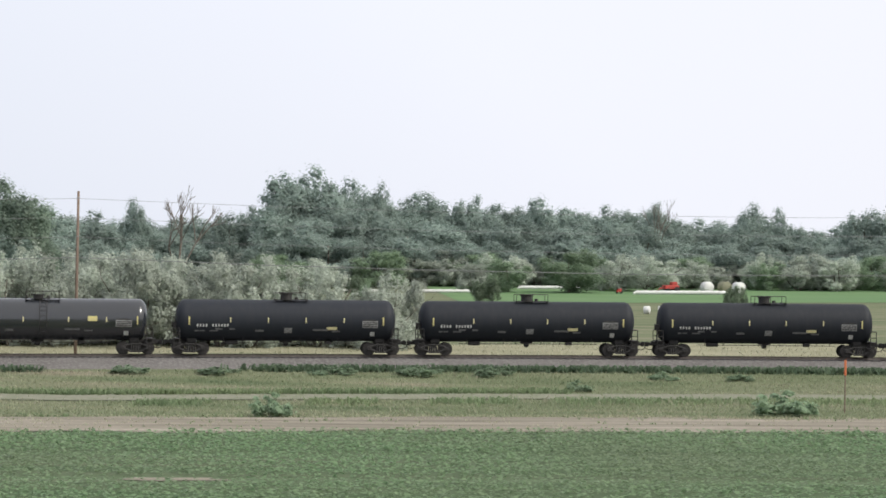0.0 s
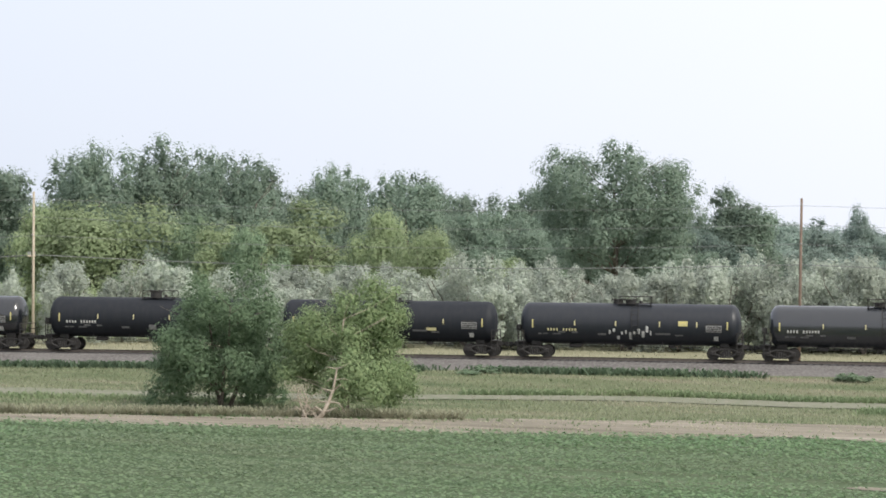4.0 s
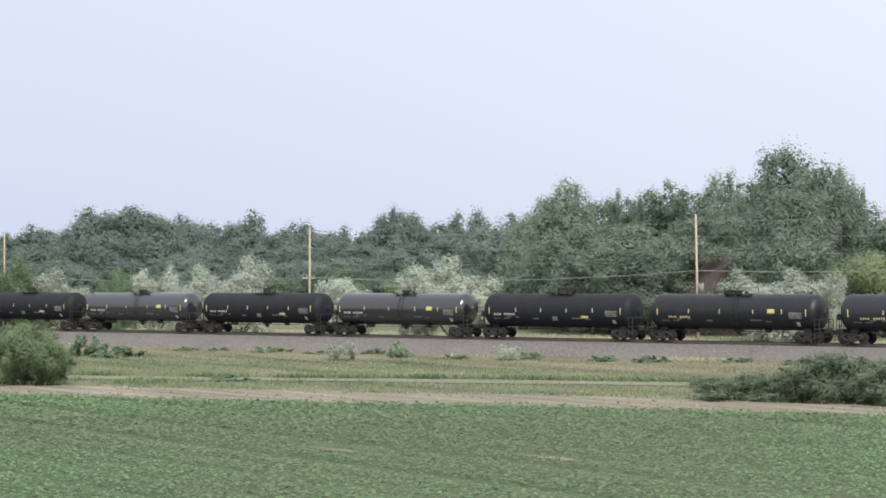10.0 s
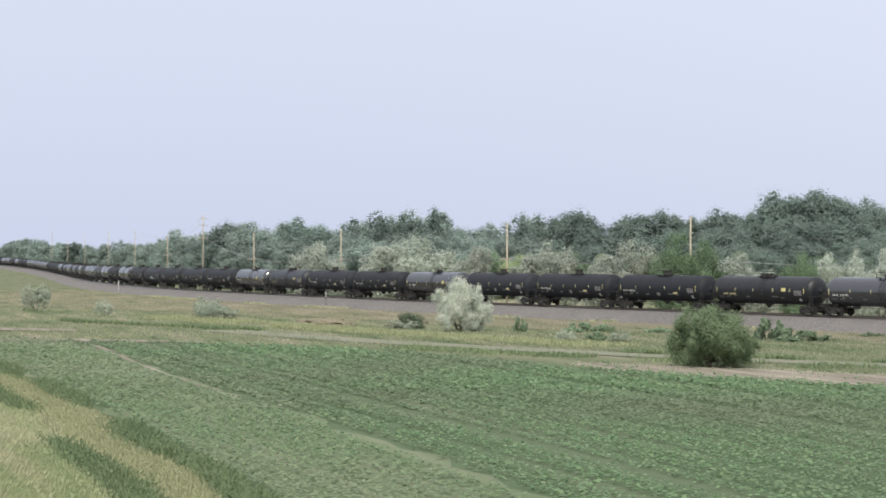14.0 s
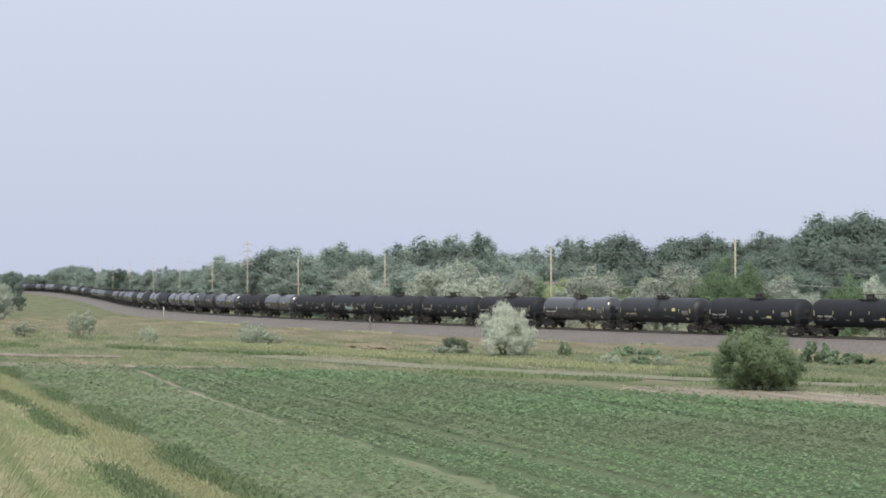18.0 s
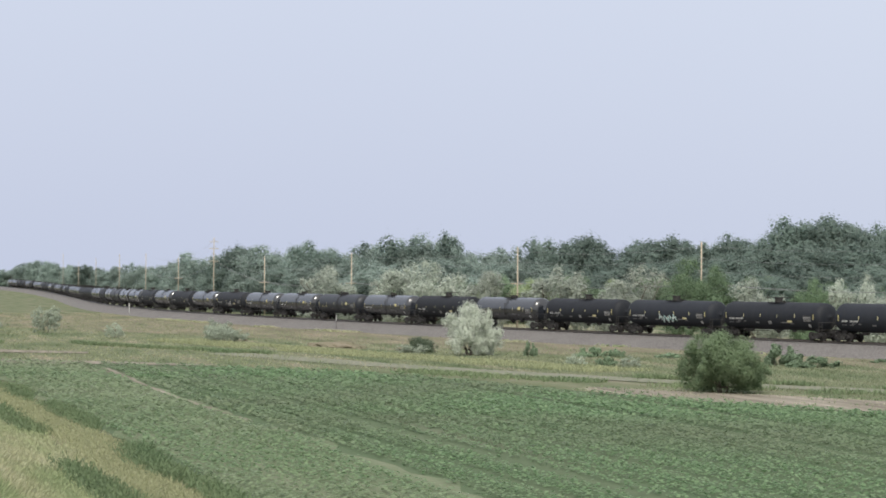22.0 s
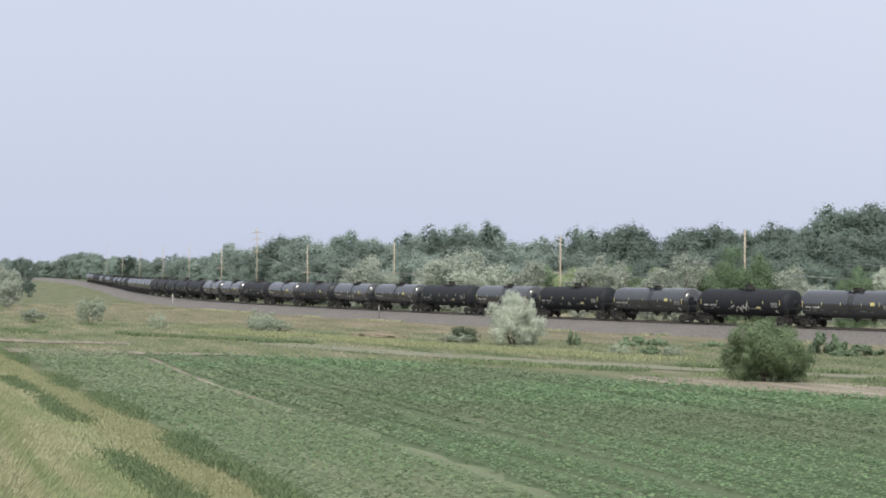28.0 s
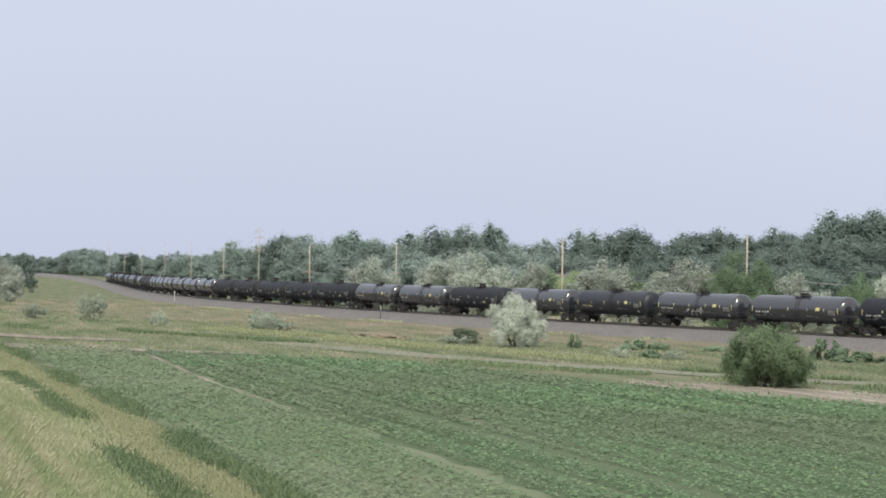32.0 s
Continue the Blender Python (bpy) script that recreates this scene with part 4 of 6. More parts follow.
OLIVES_EAST = [(-40.2, 181.4, 8.6, 6.3), (-36.3, 181.7, 8.2, 5.8), (-33.4, 189.1, 8.4, 6), (-28.4, 182.5, 8.9, 6.4), (-26.4, 187.8, 8.2, 6), (-21.4, 184.2, 8.5, 5.9), (-18.4, 184.6, 7.2, 5.3), (-12.4, 185.3, 7.7, 4.8), (-6.3, 186, 6.8, 4.3), (-3.3, 192.4, 6.1, 3.1), (3.8, 335.1, 4.8, 4.8), (29.3, 345.9, 6.3, 5.9), (34.4, 345.3, 5.9, 8.9), (55, 354.7, 6.5, 5.1), (62.3, 354.2, 6, 7.2), (68.5, 352.7, 6, 7.2), (42.6, 354.8, 5.1, 6.1)]
OLIVES_MIDDLE = [(-79.2, 172, 7, 5.4), (-76.3, 176.1, 7.7, 6.6), (-70.5, 174.3, 7.2, 5.9), (-65.6, 178.6, 8.7, 6.1), (-61.7, 175.8, 8.5, 6.4), (-57.8, 177, 7.5, 5.9), (-55.9, 184.3, 7.5, 5.5), (-50, 178.6, 7.5, 5.9), (-45.1, 179.9, 8.1, 6.4), (-42.2, 186.3, 8.6, 6), (-107.4, 163.4, 6.8, 3.3), (-101.6, 165.4, 7.9, 5.5), (-99.7, 172.5, 7.7, 4.5), (-95.8, 175.6, 8.3, 6.8), (-84.1, 171.8, 6.9, 5.3), (-87.1, 175.8, 7.2, 5.4)]
OLIVES_WEST = [(-147.7, 151.5, 6.9, 9.6), (-513.4, 94.5, 6.6, 9), (-345.7, 78.4, 9.9, 9.6), (-320.9, 83.9, 9.4, 8.5), (-308.8, 86.9, 10.6, 10.1), (-292.2, 91.3, 9.1, 6.1), (-274.5, 96.5, 9.1, 8.7), (-258.5, 101.7, 9.6, 8.3), (-235, 110, 7.8, 7.4), (-220.2, 115.6, 8.2, 5.7), (-207.7, 120.4, 9.2, 7.5), (-193.9, 125.8, 6.8, 7.2), (-179.2, 131.5, 8.9, 8.9), (-183.7, 129.8, 7.8, 4.5), (-142.3, 145.9, 7.3, 7.5), (-137.7, 147.7, 7, 3.5), (-214.7, 117.7, 8.3, 6.3)]
FAR_WEST = [(-435, 18.1, 6.2, 7.5), (-499.4, 18.5, 11.5, 6.2), (-604.7, 29.9, 11.4, 8.6), (-574.6, 24, 8, 9.5), (-1338.7, 105.2, 17.1, 34.2), (-986, 100.7, 13.4, 17), (-512, 15.9, 5.2, 5.9)]
WILLOWS = [(-103, 203.7, 12.3, 9.1), (-95.3, 211, 14.9, 13.3), (-86.4, 208.2, 13.6, 6.4), (-77.5, 197.4, 11.4, 5.5), (-150.8, 168.4, 9.2, 9.7), (-138, 172.3, 9.5, 7.6), (-147.1, 193.3, 13.6, 7.6), (-128.5, 201.4, 14.8, 7.5), (-119.7, 202.5, 15, 12.7), (-80.5, 204.4, 11.5, 5.7)]
GREEN_TREES = [(20.1, 335.3, 7.2, 12.2), (9.9, 335.5, 5.4, 8.1), (-135.3, 194.3, 12.7, 8.1), (-133.2, 178.3, 8.2, 5.7), (-113.9, 210.6, 13.8, 8.2), (-104.1, 208.8, 12, 7.3), (-8.3, 187.8, 6.1, 2.4), (-677.1, 117.4, 12.5, 15.7), (-591.7, 116.4, 10.9, 13.8), (-98.1, 199.8, 11.6, 8.3), (-751.2, 118.5, 9.8, 13), (-606.1, 126.3, 11.1, 12.4)]
rnd = random.Random(7)
for x, y, tall, wide in OLIVES_EAST + OLIVES_MIDDLE + OLIVES_WEST:
    plant("silver_tree", "olive", x, y, tall, wide * 1.3, "silver-leaved bushy tree behind the railway", "tree", "silver trees", rnd)
for k in range(26):                       # the silver thicket behind the first row
    x = -92 + 3.4 * k + rnd.uniform(-1, 1)
    plant("silver_tree", "olive", x, 187 - 0.0021 * (x + 40) ** 2 + rnd.uniform(-2, 3), rnd.uniform(6.2, 8.4) * (0.72 if x > -16 else 1), rnd.uniform(6.5, 8.5), "silver-leaved bushy tree behind the railway", "tree", "silver trees", rnd)
for k, (x, y, tall, wide) in enumerate(FAR_WEST):
    plant("far_tree", "olive" if k in (0, 1, 3, 6) else "wood_tree", x, y, tall, wide, "silver-grey shrub by the far bend" if k in (0, 1, 3, 6) else "dark green tree by the far bend of the railway", "tree", "far trees", rnd)
for x, y, tall, wide in WILLOWS:
    plant("willow", "willow", x, y, tall, wide * 1.4, "rounded yellow-green willow behind the railway", "tree", "willows", rnd)
for k in range(13):                       # lower growth under the willows
    b = 17.5 + 2.05 * k + rnd.uniform(-0.4, 0.4)
    r = rnd.uniform(222, 232)
    kind = "willow" if k % 3 == 1 else "green_tree"
    plant(kind, kind, -r * math.sin(radians(b)), r * math.cos(radians(b)), rnd.uniform(6.0, 8.5), rnd.uniform(8, 10.5), "rounded yellow-green willow behind the railway" if k % 3 == 1 else "dense green leafy tree behind the railway", "tree", "willows" if k % 3 == 1 else "green trees", rnd)
for x, y, tall, wide in GREEN_TREES:
    plant("green_tree", "green_tree", x, y, tall, wide, "dense green leafy tree behind the railway", "tree", "green trees", rnd)

# The skyline of the woods: bearing from the road (degrees to the west of north), how far off, and how high the tops stand.
SKY_EAST = [(-16.9, 413, 14.3), (-12.3, 410, 16), (-10.6, 410, 13), (-8.6, 409, 16.6), (-7.3, 408, 14.1), (-5.9, 407, 16.5), (-2.4, 406, 17.7), (0.8, 405, 18.5), (4.3, 383, 22.4), (5.1, 393, 18.4), (5.6, 423, 15.1), (8.5, 422, 15.6), (11.1, 381, 17.1), (14.1, 330, 19.1), (18.3, 329, 21.8), (20, 329, 22), (23, 328, 23.4), (24.8, 318, 21.3), (26.6, 278, 21.9), (27.4, 268, 21.2), (28, 257, 23), (29, 257, 23.5), (31.4, 257, 22.4)]
SKY_MIDDLE = [(32.4, 257, 18.4), (33.6, 257, 22.2), (35, 257, 20.4), (36.5, 257, 19.8), (37.3, 257, 17.3), (38.4, 257, 17.3), (39.5, 257, 19.5), (40.5, 257, 19.3), (41.3, 257, 16.2), (43.3, 257, 20.4), (44.3, 257, 22.8), (45.3, 257, 21.2), (46.4, 267, 18.4), (48, 267, 17.8), (49, 267, 17.3), (50.3, 267, 18.8), (51.7, 317, 17.3), (53, 397, 17.9), (55.3, 397, 19.1), (58, 397, 16.9), (59.5, 397, 18.3), (60.6, 397, 16.7)]
SKY_WEST = [(62, 397, 18.9), (64.2, 398, 20), (65.3, 418, 17.3), (67, 418, 17.1), (68.8, 418, 15.9), (70, 428, 17.4), (71.9, 429, 15.1), (74.2, 430, 17.4), (77.2, 442, 15.5), (79.6, 454, 15.4), (81.2, 476, 14.3), (81.9, 808, 14.7), (84.2, 1007, 12.5), (85.5, 1139, 15.8), (86.4, 839, 11.4), (87.5, 700, 12.7), (92, 600, 14.6)]
SKY = np.array(SKY_EAST + SKY_MIDDLE + SKY_WEST)


PEAKS_EAST = [(-27.6, 387.2, 23.3, 16.6), (-15.5, 393.9, 20.4, 7.9), (-4.4, 399.5, 18.9, 13.7), (4.7, 400.1, 18.4, 10.3), (18.9, 401, 18.1, 11.5), (32.2, 400.8, 16.7, 12.6), (41.4, 400.4, 17.3, 9.2), (60.9, 398.7, 17.3, 8.1), (68.2, 398.1, 14.7, 5.7), (83.8, 396.2, 17.2, 11.6), (-70.4, 323.4, 19.1, 13.2), (-63.6, 396.4, 18.2, 6.9), (-41.6, 380.4, 15.8, 9.9), (-20.5, 395.6, 21.4, 11.3), (-134.1, 265.7, 24.1, 13.6), (-129.4, 290, 23.7, 9), (-117.6, 296.3, 22.4, 10.9), (-71.4, 322.3, 19.7, 12.3)]
PEAKS_MIDDLE = [(-174.8, 181.5, 22.7, 12.9), (-162.9, 191.4, 19.8, 7.9), (-161, 197.3, 19.7, 7.3), (-159.1, 204.3, 18.3, 7.4), (-153.2, 208.3, 20.9, 6.6), (-141.4, 208.3, 22, 12.9), (-131.7, 218.4, 22.7, 8.7), (-123.8, 223.6, 23.5, 11), (-117.1, 234.8, 21.7, 9), (-111.3, 249, 20.9, 9.3), (-107.6, 267.3, 20.9, 10.7), (-199.6, 163.9, 18.8, 11.1), (-189.7, 175.7, 18.4, 11.1), (-174.8, 190.4, 20.3, 5.9), (-196.6, 172.8, 17.5, 6.7)]
PEAKS_WEST = [(-357.9, 172.8, 20, 14.8), (-353.9, 180.7, 20.2, 14.8), (-353.8, 191.6, 19, 10.3), (-342.8, 201.4, 19.3, 12.5), (-381.1, 171.9, 17.2, 13.1), (-385.2, 161, 17, 14.3), (-397.5, 145.2, 17.2, 15.7), (-404.7, 140.3, 16.5, 12.3), (-414, 115.8, 17.4, 13.5), (-417.9, 106, 16.5, 13.5), (-431.2, 97.3, 15.6, 13.9), (-437.4, 79.6, 15.2, 15.3), (-326.7, 225.1, 20, 10.2), (-335.7, 247, 20.3, 11.9), (-353.9, 180.7, 20, 15.9)]


plant("great_cottonwood", "great_cottonwood", *(-67.1, 235.5, 21.4, 20.4), "very tall broad cottonwood with bare twigs showing", "tree", "", rnd, 30)


def clear_of_poles(x, y, tall):
    """Moves a tree back until it stands behind the power line, as high against the sky as before."""
    k = 1.0
    while k < 2.2 and float(along(np.array([x * k]), np.array([y * k]))[1][0]) > -30:
        k += 0.03
    return x * k, y * k, max(tall * 0.8, 9.65 + (tall - 9.65) * k), k


def above_rise(x, y, tall):
    """A tree's height where its top stays level while the land climbs."""
    return tall - 0.31 * float(rise(x, along(np.array([x]), np.array([y]))[1][0]))


def woods():
    r3 = random.Random(31)
    for x, y, tall, wide in PEAKS_EAST + PEAKS_MIDDLE + PEAKS_WEST:
        wide *= 1.2
        x, y, tall, k = clear_of_poles(x, y, tall)
        wide *= k
        tall = above_rise(x, y, tall)
        near = math.hypot(x, y) < 335
        # distant eastern trees take the haze-paled leaf colour
        kind = "cottonwood" if near else "hazed_tree" if x > -75 else "wood_tree"
        plant(kind, kind, x, y, tall, wide,
              "tall dark green cottonwood with an uneven crown" if near else "tall dark green tree of the far woods", "tree", "cottonwoods" if near else "trees of the woods", r3)
    for depth, frac, step in ((14, 1.0, 7.5), (0, 0.92, 7.0), (-16, 0.76, 7.5), (-32, 0.58, 8.5)):
        b = -17.0
        while b < 89:
            r, tall = np.interp(b, SKY[:, 0], SKY[:, 1]), np.interp(b, SKY[:, 0], SKY[:, 2])
            rr = r + depth + r3.uniform(-6, 6)
            near = r < 335
            if not (depth < 0 and (81.5 < b or (26 < b < 43 and rr < 250))) :
                x, y = -rr * math.sin(radians(b)), rr * math.cos(radians(b))
                h = tall * frac * r3.uniform(0.9, 1.03)
                x, y, h, _ = clear_of_poles(x, y, h)
                h = above_rise(x, y, h)
                if near:
                    plant("cottonwood", "cottonwood", x, y, h, r3.uniform(11, 14), "tall dark green cottonwood with an uneven crown", "tree", "cottonwoods", r3)
                else:
                    # beyond these bearings the leaf colour itself carries the haze
                    plant("hazed_tree" if b < 12 or b > 70 else "wood_tree", "hazed_tree" if b < 12 or b > 70 else "wood_tree", x, y, h, r3.uniform(14, 18.5), "dark green leafy tree of the far woods", "tree", "trees of the woods", r3)
            b += math.degrees(step * (1.0 if near else 0.95) * r3.uniform(0.8, 1.2) / r)
    for k in range(26):                      # scrub before the eastern grove
        b = -15 + 0.95 * k + r3.uniform(-0.3, 0.3)
        rr = np.interp(b, SKY[:, 0], SKY[:, 1]) - r3.uniform(36, 52)
        kind = "olive" if k % 3 else "green_tree"
        plant("silver_tree" if k % 3 else "green_tree", kind, -rr * math.sin(radians(b)), rr * math.cos(radians(b)), r3.uniform(4.0, 6.5), r3.uniform(8, 12),
              "grey-green scrub before the eastern grove" if k % 3 else "rounded mid-green tree before the eastern grove", "tree", "silver trees" if k % 3 else "green trees", r3)
    for k in range(44):                      # lower, lighter growth before the far woods
        b = 55 + 0.66 * k + r3.uniform(-0.3, 0.3)
        rr = np.interp(b, SKY[:, 0], SKY[:, 1]) - r3.uniform(48, 74)
        x, y = -rr * math.sin(radians(b)), rr * math.cos(radians(b))
        light = k % 3 == 0 or b > 66
        if float(along(np.array([x]), np.array([y]))[1][0]) < -36:
            plant("green_tree" if light else "wood_tree", "willow" if b > 66 and k % 2 else "green_tree" if light else "wood_tree", x, y, r3.uniform(6.5, 9.0), r3.uniform(9, 13),
                  "rounded mid-green tree before the far woods", "tree", "green trees" if light else "trees of the woods", r3)


woods()


# ---- near trees and bushes in front of the railway ----
NEAR = {
    "big_green": species("big_green", "big_leaf", 9.6, 10, 0.1, 40, 26000, 0.075, 1, 600, 0.16, 7, forks=3, lobe=(0.12, 0.2), clumps=8, clump=(0.36, 0.58), full=2.2, foot=0.5, ragged=0.2, fringe=0.2),
    "light_tree": species("light_tree", "light_green", 8.3, 8.8, 0.7, 34, 22000, 0.07, 1, 622, 0.13, 9, forks=2, bark="pale_bark", lobe=(0.12, 0.2), clumps=8, clump=(0.36, 0.58), full=2.2, foot=0.5, ragged=0.2, fringe=0.2),
    "round_bush": species("round_bush", "bush_green", 5.0, 7.6, 0.02, 38, 28000, 0.062, 1, 640, 0.08, 5, forks=4, lobe=(0.11, 0.18), clumps=8, clump=(0.36, 0.58), full=2.2, foot=0.5, ragged=0.3, fringe=0.25),
    "silver_bush": species("silver_bush", "silver", 6.0, 7.8, 0.1, 22, 19000, 0.07, 1, 661, 0.12, 7, forks=4, lobe=(0.13, 0.2), clumps=6, clump=(0.38, 0.55), foot=0.35, ragged=0.12, fringe=0.03, full=3.6, core=0.45),
    "low_bush": species("low_bush", "dark_bush", 3.0, 6.0, 0.02, 26, 8000, 0.06, 2, 680, 0.05, 4, forks=5, lobe=(0.11, 0.18), clumps=6, foot=0.5, ragged=0.4, fringe=0.3, rise=0.9),
    "small_silver": species("small_silver", "sage", 2.0, 3.2, 0.02, 14, 1500, 0.06, 2, 700, 0.03, 3, forks=4, lobe=(0.14, 0.22), clumps=5, ragged=0.4, fringe=0.25, rise=0.6),
    "leafy_weeds": species("leafy_weeds", "green", 1.0, 3.0, 0.0, 14, 1300, 0.07, 2, 740, 0.02, 2, forks=3, lobe=(0.14, 0.22), clumps=4, ragged=0.4, fringe=0.4, rise=0.8),
    "weed_clump": species("weed_clump", "green", 1.0, 1.8, 0.0, 12, 700, 0.06, 2, 720, 0.02, 2, forks=3, lobe=(0.16, 0.24), clumps=4, ragged=0.4, fringe=0.4, rise=0.5),
}
PLANTS.update(NEAR)
rn = random.Random(3)
for x, y, tall, wide in [(-239.3, 103.4, 10.2, 11.1), (-220.2, 110, 7.8, 6)]:
    plant("green_tree", "big_green", x, y, tall, wide, "dense dark green tree behind the railway", "tree", "green trees", rn)
plant("green_tree", "big_green", -51.7, 101.0, 7.9, 8.4, "dense dark green tree beside the dirt track", "tree", "", rn, 20)
plant("light_green_tree", "light_tree", -43.0, 98.4, 7.2, 7.9, "yellow-green tree with bare pale branches at its foot", "tree", "", rn, 75)


def bare_branches(x, y, seed):
    """Dead pale stems that show at the foot of the light green tree."""
    rng = np.random.default_rng(seed)
    ob = new("dead_shrub")
    ob.matrix_basis = pose(x, y, float(height(x, y)))
    for k in range(4):
        bm = bmesh.new()
        p, d, r = Vector((rng.uniform(-0.7, 0.7), rng.uniform(-0.4, 0.2), -0.1)), Vector((rng.normal(0, 0.5), rng.normal(-0.1, 0.15), 1)).normalized(), 0.15 if k == 0 else 0.07
        for i in range(5):
            q = p + d * (0.6 if k == 0 else 0.36)
            rod(bm, p, q, r, r * 0.8, 6)
            for s in (-1, 1):
                e = q + Vector((s * rng.uniform(0.2, 0.6), rng.normal(-0.1, 0.2), rng.uniform(-0.1, 0.4)))
                rod(bm, q, e, r * 0.5, r * 0.25, 5)
                rod(bm, e, e + Vector((s * 0.3, rng.normal(0, 0.2), rng.normal(0, 0.3))), r * 0.25, r * 0.12, 4)
            p, d, r = q, (d + Vector((rng.normal(0, 0.2), rng.normal(0, 0.1), 0.1))).normalized(), r * 0.8
        part("stem", bm_mesh("dead_shrub", bm, "pale_bark"), ob)
    tagged(ob, "bare pale dead branches beside a yellow-green tree", "dead branches")


bare_branches(-43.7, 94.8, 4)
plant("round_bush", "round_bush", -127.2, 56.9, 4.2, 6.6, "round bright green bush at the end of the dirt track", "bush", "", rn, 10)
plant("silver_bush", "silver_bush", -198.8, 60.2, 5.4, 6.9, "large silver-leaved bush beside the ballast", "bush", "", rn, 45)
for x, y, tall, wide in [(-80.3, 86, 2.8, 7.5), (-84.6, 82.3, 1.6, 6.1), (-76, 86.8, 2.6, 7.2), (-207.8, 57.3, 1.7, 3.5)]:
    plant("low_bush", "low_bush", x, y, tall, wide, "spreading dark green bush beside the dirt track", "bush", "low bushes", rn)
for x, y, tall, wide in [(-14.5, 309.5, 3.3, 3.7), (5, 289.3, 3.7, 5.2), (38.8, 270.4, 3.4, 3.9)]:
    plant("field_bush", "low_bush", x, y, tall, wide, "round dark green bush at the edge of the far green field", "bush", "field bushes", rn)
for x, y, tall, wide in [(-289.8, 24.1, 3.8, 4.7), (-245.3, 41.5, 2.1, 3.9), (-243, 43.3, 1.7, 3.6), (-174.3, 63, 1, 2.2), (-257.8, 43.6, 2.6, 4.3), (-253.4, 42.6, 2.2, 3.4), (-265.2, 30.9, 2, 2.8), (-296.6, 16.3, 2.1, 4.4), (-202.5, 54.9, 1.1, 3.9), (-145.8, 94.7, 1.7, 3.3), (-134.1, 103.8, 1.4, 2.8), (-170.2, 66.8, 1, 2.3)]:
    plant("silver_shrub", "small_silver", x, y, tall, wide, "small silver-grey shrub in the grass", "shrub", "silver shrubs", rn)
for x, y, tall, wide in [(-9.4, 105.6, 1.3, 2.5), (18.5, 109.8, 1.4, 4.1), (8.3, 130.6, 0.8, 2.6), (-22, 136.9, 0.6, 3.3), (-16.1, 137.5, 0.5, 3.9), (-8.1, 138.4, 0.6, 3.3), (-2.1, 138.8, 0.6, 4.4), (2.9, 138.9, 0.6, 3.3), (15, 138.5, 0.6, 2.4), (20.1, 138, 0.5, 2.2), (-47.5, 132.3, 0.6, 3.5), (-54.2, 129.9, 0.6, 4.3), (-60.1, 128.9, 0.6, 3.3), (-145, 100, 1.6, 2.1), (-192.5, 74.1, 0.9, 2.2), (-189.6, 78.7, 0.6, 3.5), (-122.9, 70.5, 0.6, 3.7)]:
    plant("weed_clump", "weed_clump", x, y, tall, wide, "dark green clump of weeds in the grass", "weeds", "weed clumps", rn)

rw = random.Random(19)
LEAFY = [(-194.9, 65.5, 1.5, 2.1), (-192.6, 71.6, 1.1, 4), (-169.8, 82, 2, 5), (-165.9, 83.4, 1.1, 5.5), (-172.5, 65.4, 0.9, 2.1)]
LEAFY += [(*track(s + rw.uniform(-2, 2), rw.uniform(7.5, 11))[:2], rw.uniform(0.35, 0.65), rw.uniform(2.4, 4.4)) for s in range(176, 262, 6)]
for x, y, tall, wide in LEAFY:
    plant("leafy_weeds", "leafy_weeds", x, y, tall, wide, "low clump of leafy green weeds by the ballast", "weeds", "leafy weeds", rw)


def mound(x, y, turn, long, wide, tall, seed):
    """A low heap of stones and dry earth at the foot of the ballast."""
    rng = np.random.default_rng(seed)
    bm = bmesh.new()
    bmesh.ops.create_icosphere(bm, subdivisions=4, radius=1.0)
    for v in bm.verts:
        k = 1 + 0.28 * noise.noise(v.co * 2.1 + Vector((seed, 0, 0))) + 0.14 * noise.noise(v.co * 6.0) + rng.normal(0, 0.015)
        v.co = Vector((v.co.x * long / 2 * k, v.co.y * wide / 2 * k, v.co.z * tall * k))
    ob = tagged(new("earth_mound", bm_mesh("earth_mound", bm, "dry_meadow")), "low heap of dry earth and stones by the ballast", "mound", "earth mounds")
    ob.matrix_basis = pose(x, y, float(height(x, y)) - 0.1, 0, 0, turn)


for row_ in ((-224.1, 52, 15, 10.3, 4.3, 0.8, 1), (-231.5, 52.2, 18, 7.8, 3.5, 0.5, 2), (-214, 58.2, 20, 7, 3.5, 0.5, 3), (-253.5, 44.5, 12, 8.6, 3.4, 0.5, 4)):
    mound(*row_)


# ---- power line ----
def pole_meshes():
    bm = bmesh.new()
    rod(bm, (0, 0, -0.8), (0, 0, 1), 0.145, 0.1, 10)
    for v in bm.verts:
        v.co.z = v.co.z if v.co.z < 0 else v.co.z * 13.0
    return bm_mesh("pole_shaft", bm, "wood", True)


POLES = [(104.75, 12.7), (168.5, 12.9), (218.25, 11.6), (268.75, 11.1), (323.25, 11.6), (372, 11.5), (439.75, 11.4), (498, 11.4), (555.25, 16.4), (623.5, 12.4), (742, 15.1), (888, 16.9), (995.5, 16.6), (1065, 15.2), (1122, 20.1)]
ARMS = {555.25, 168.5, 439.75, 372}


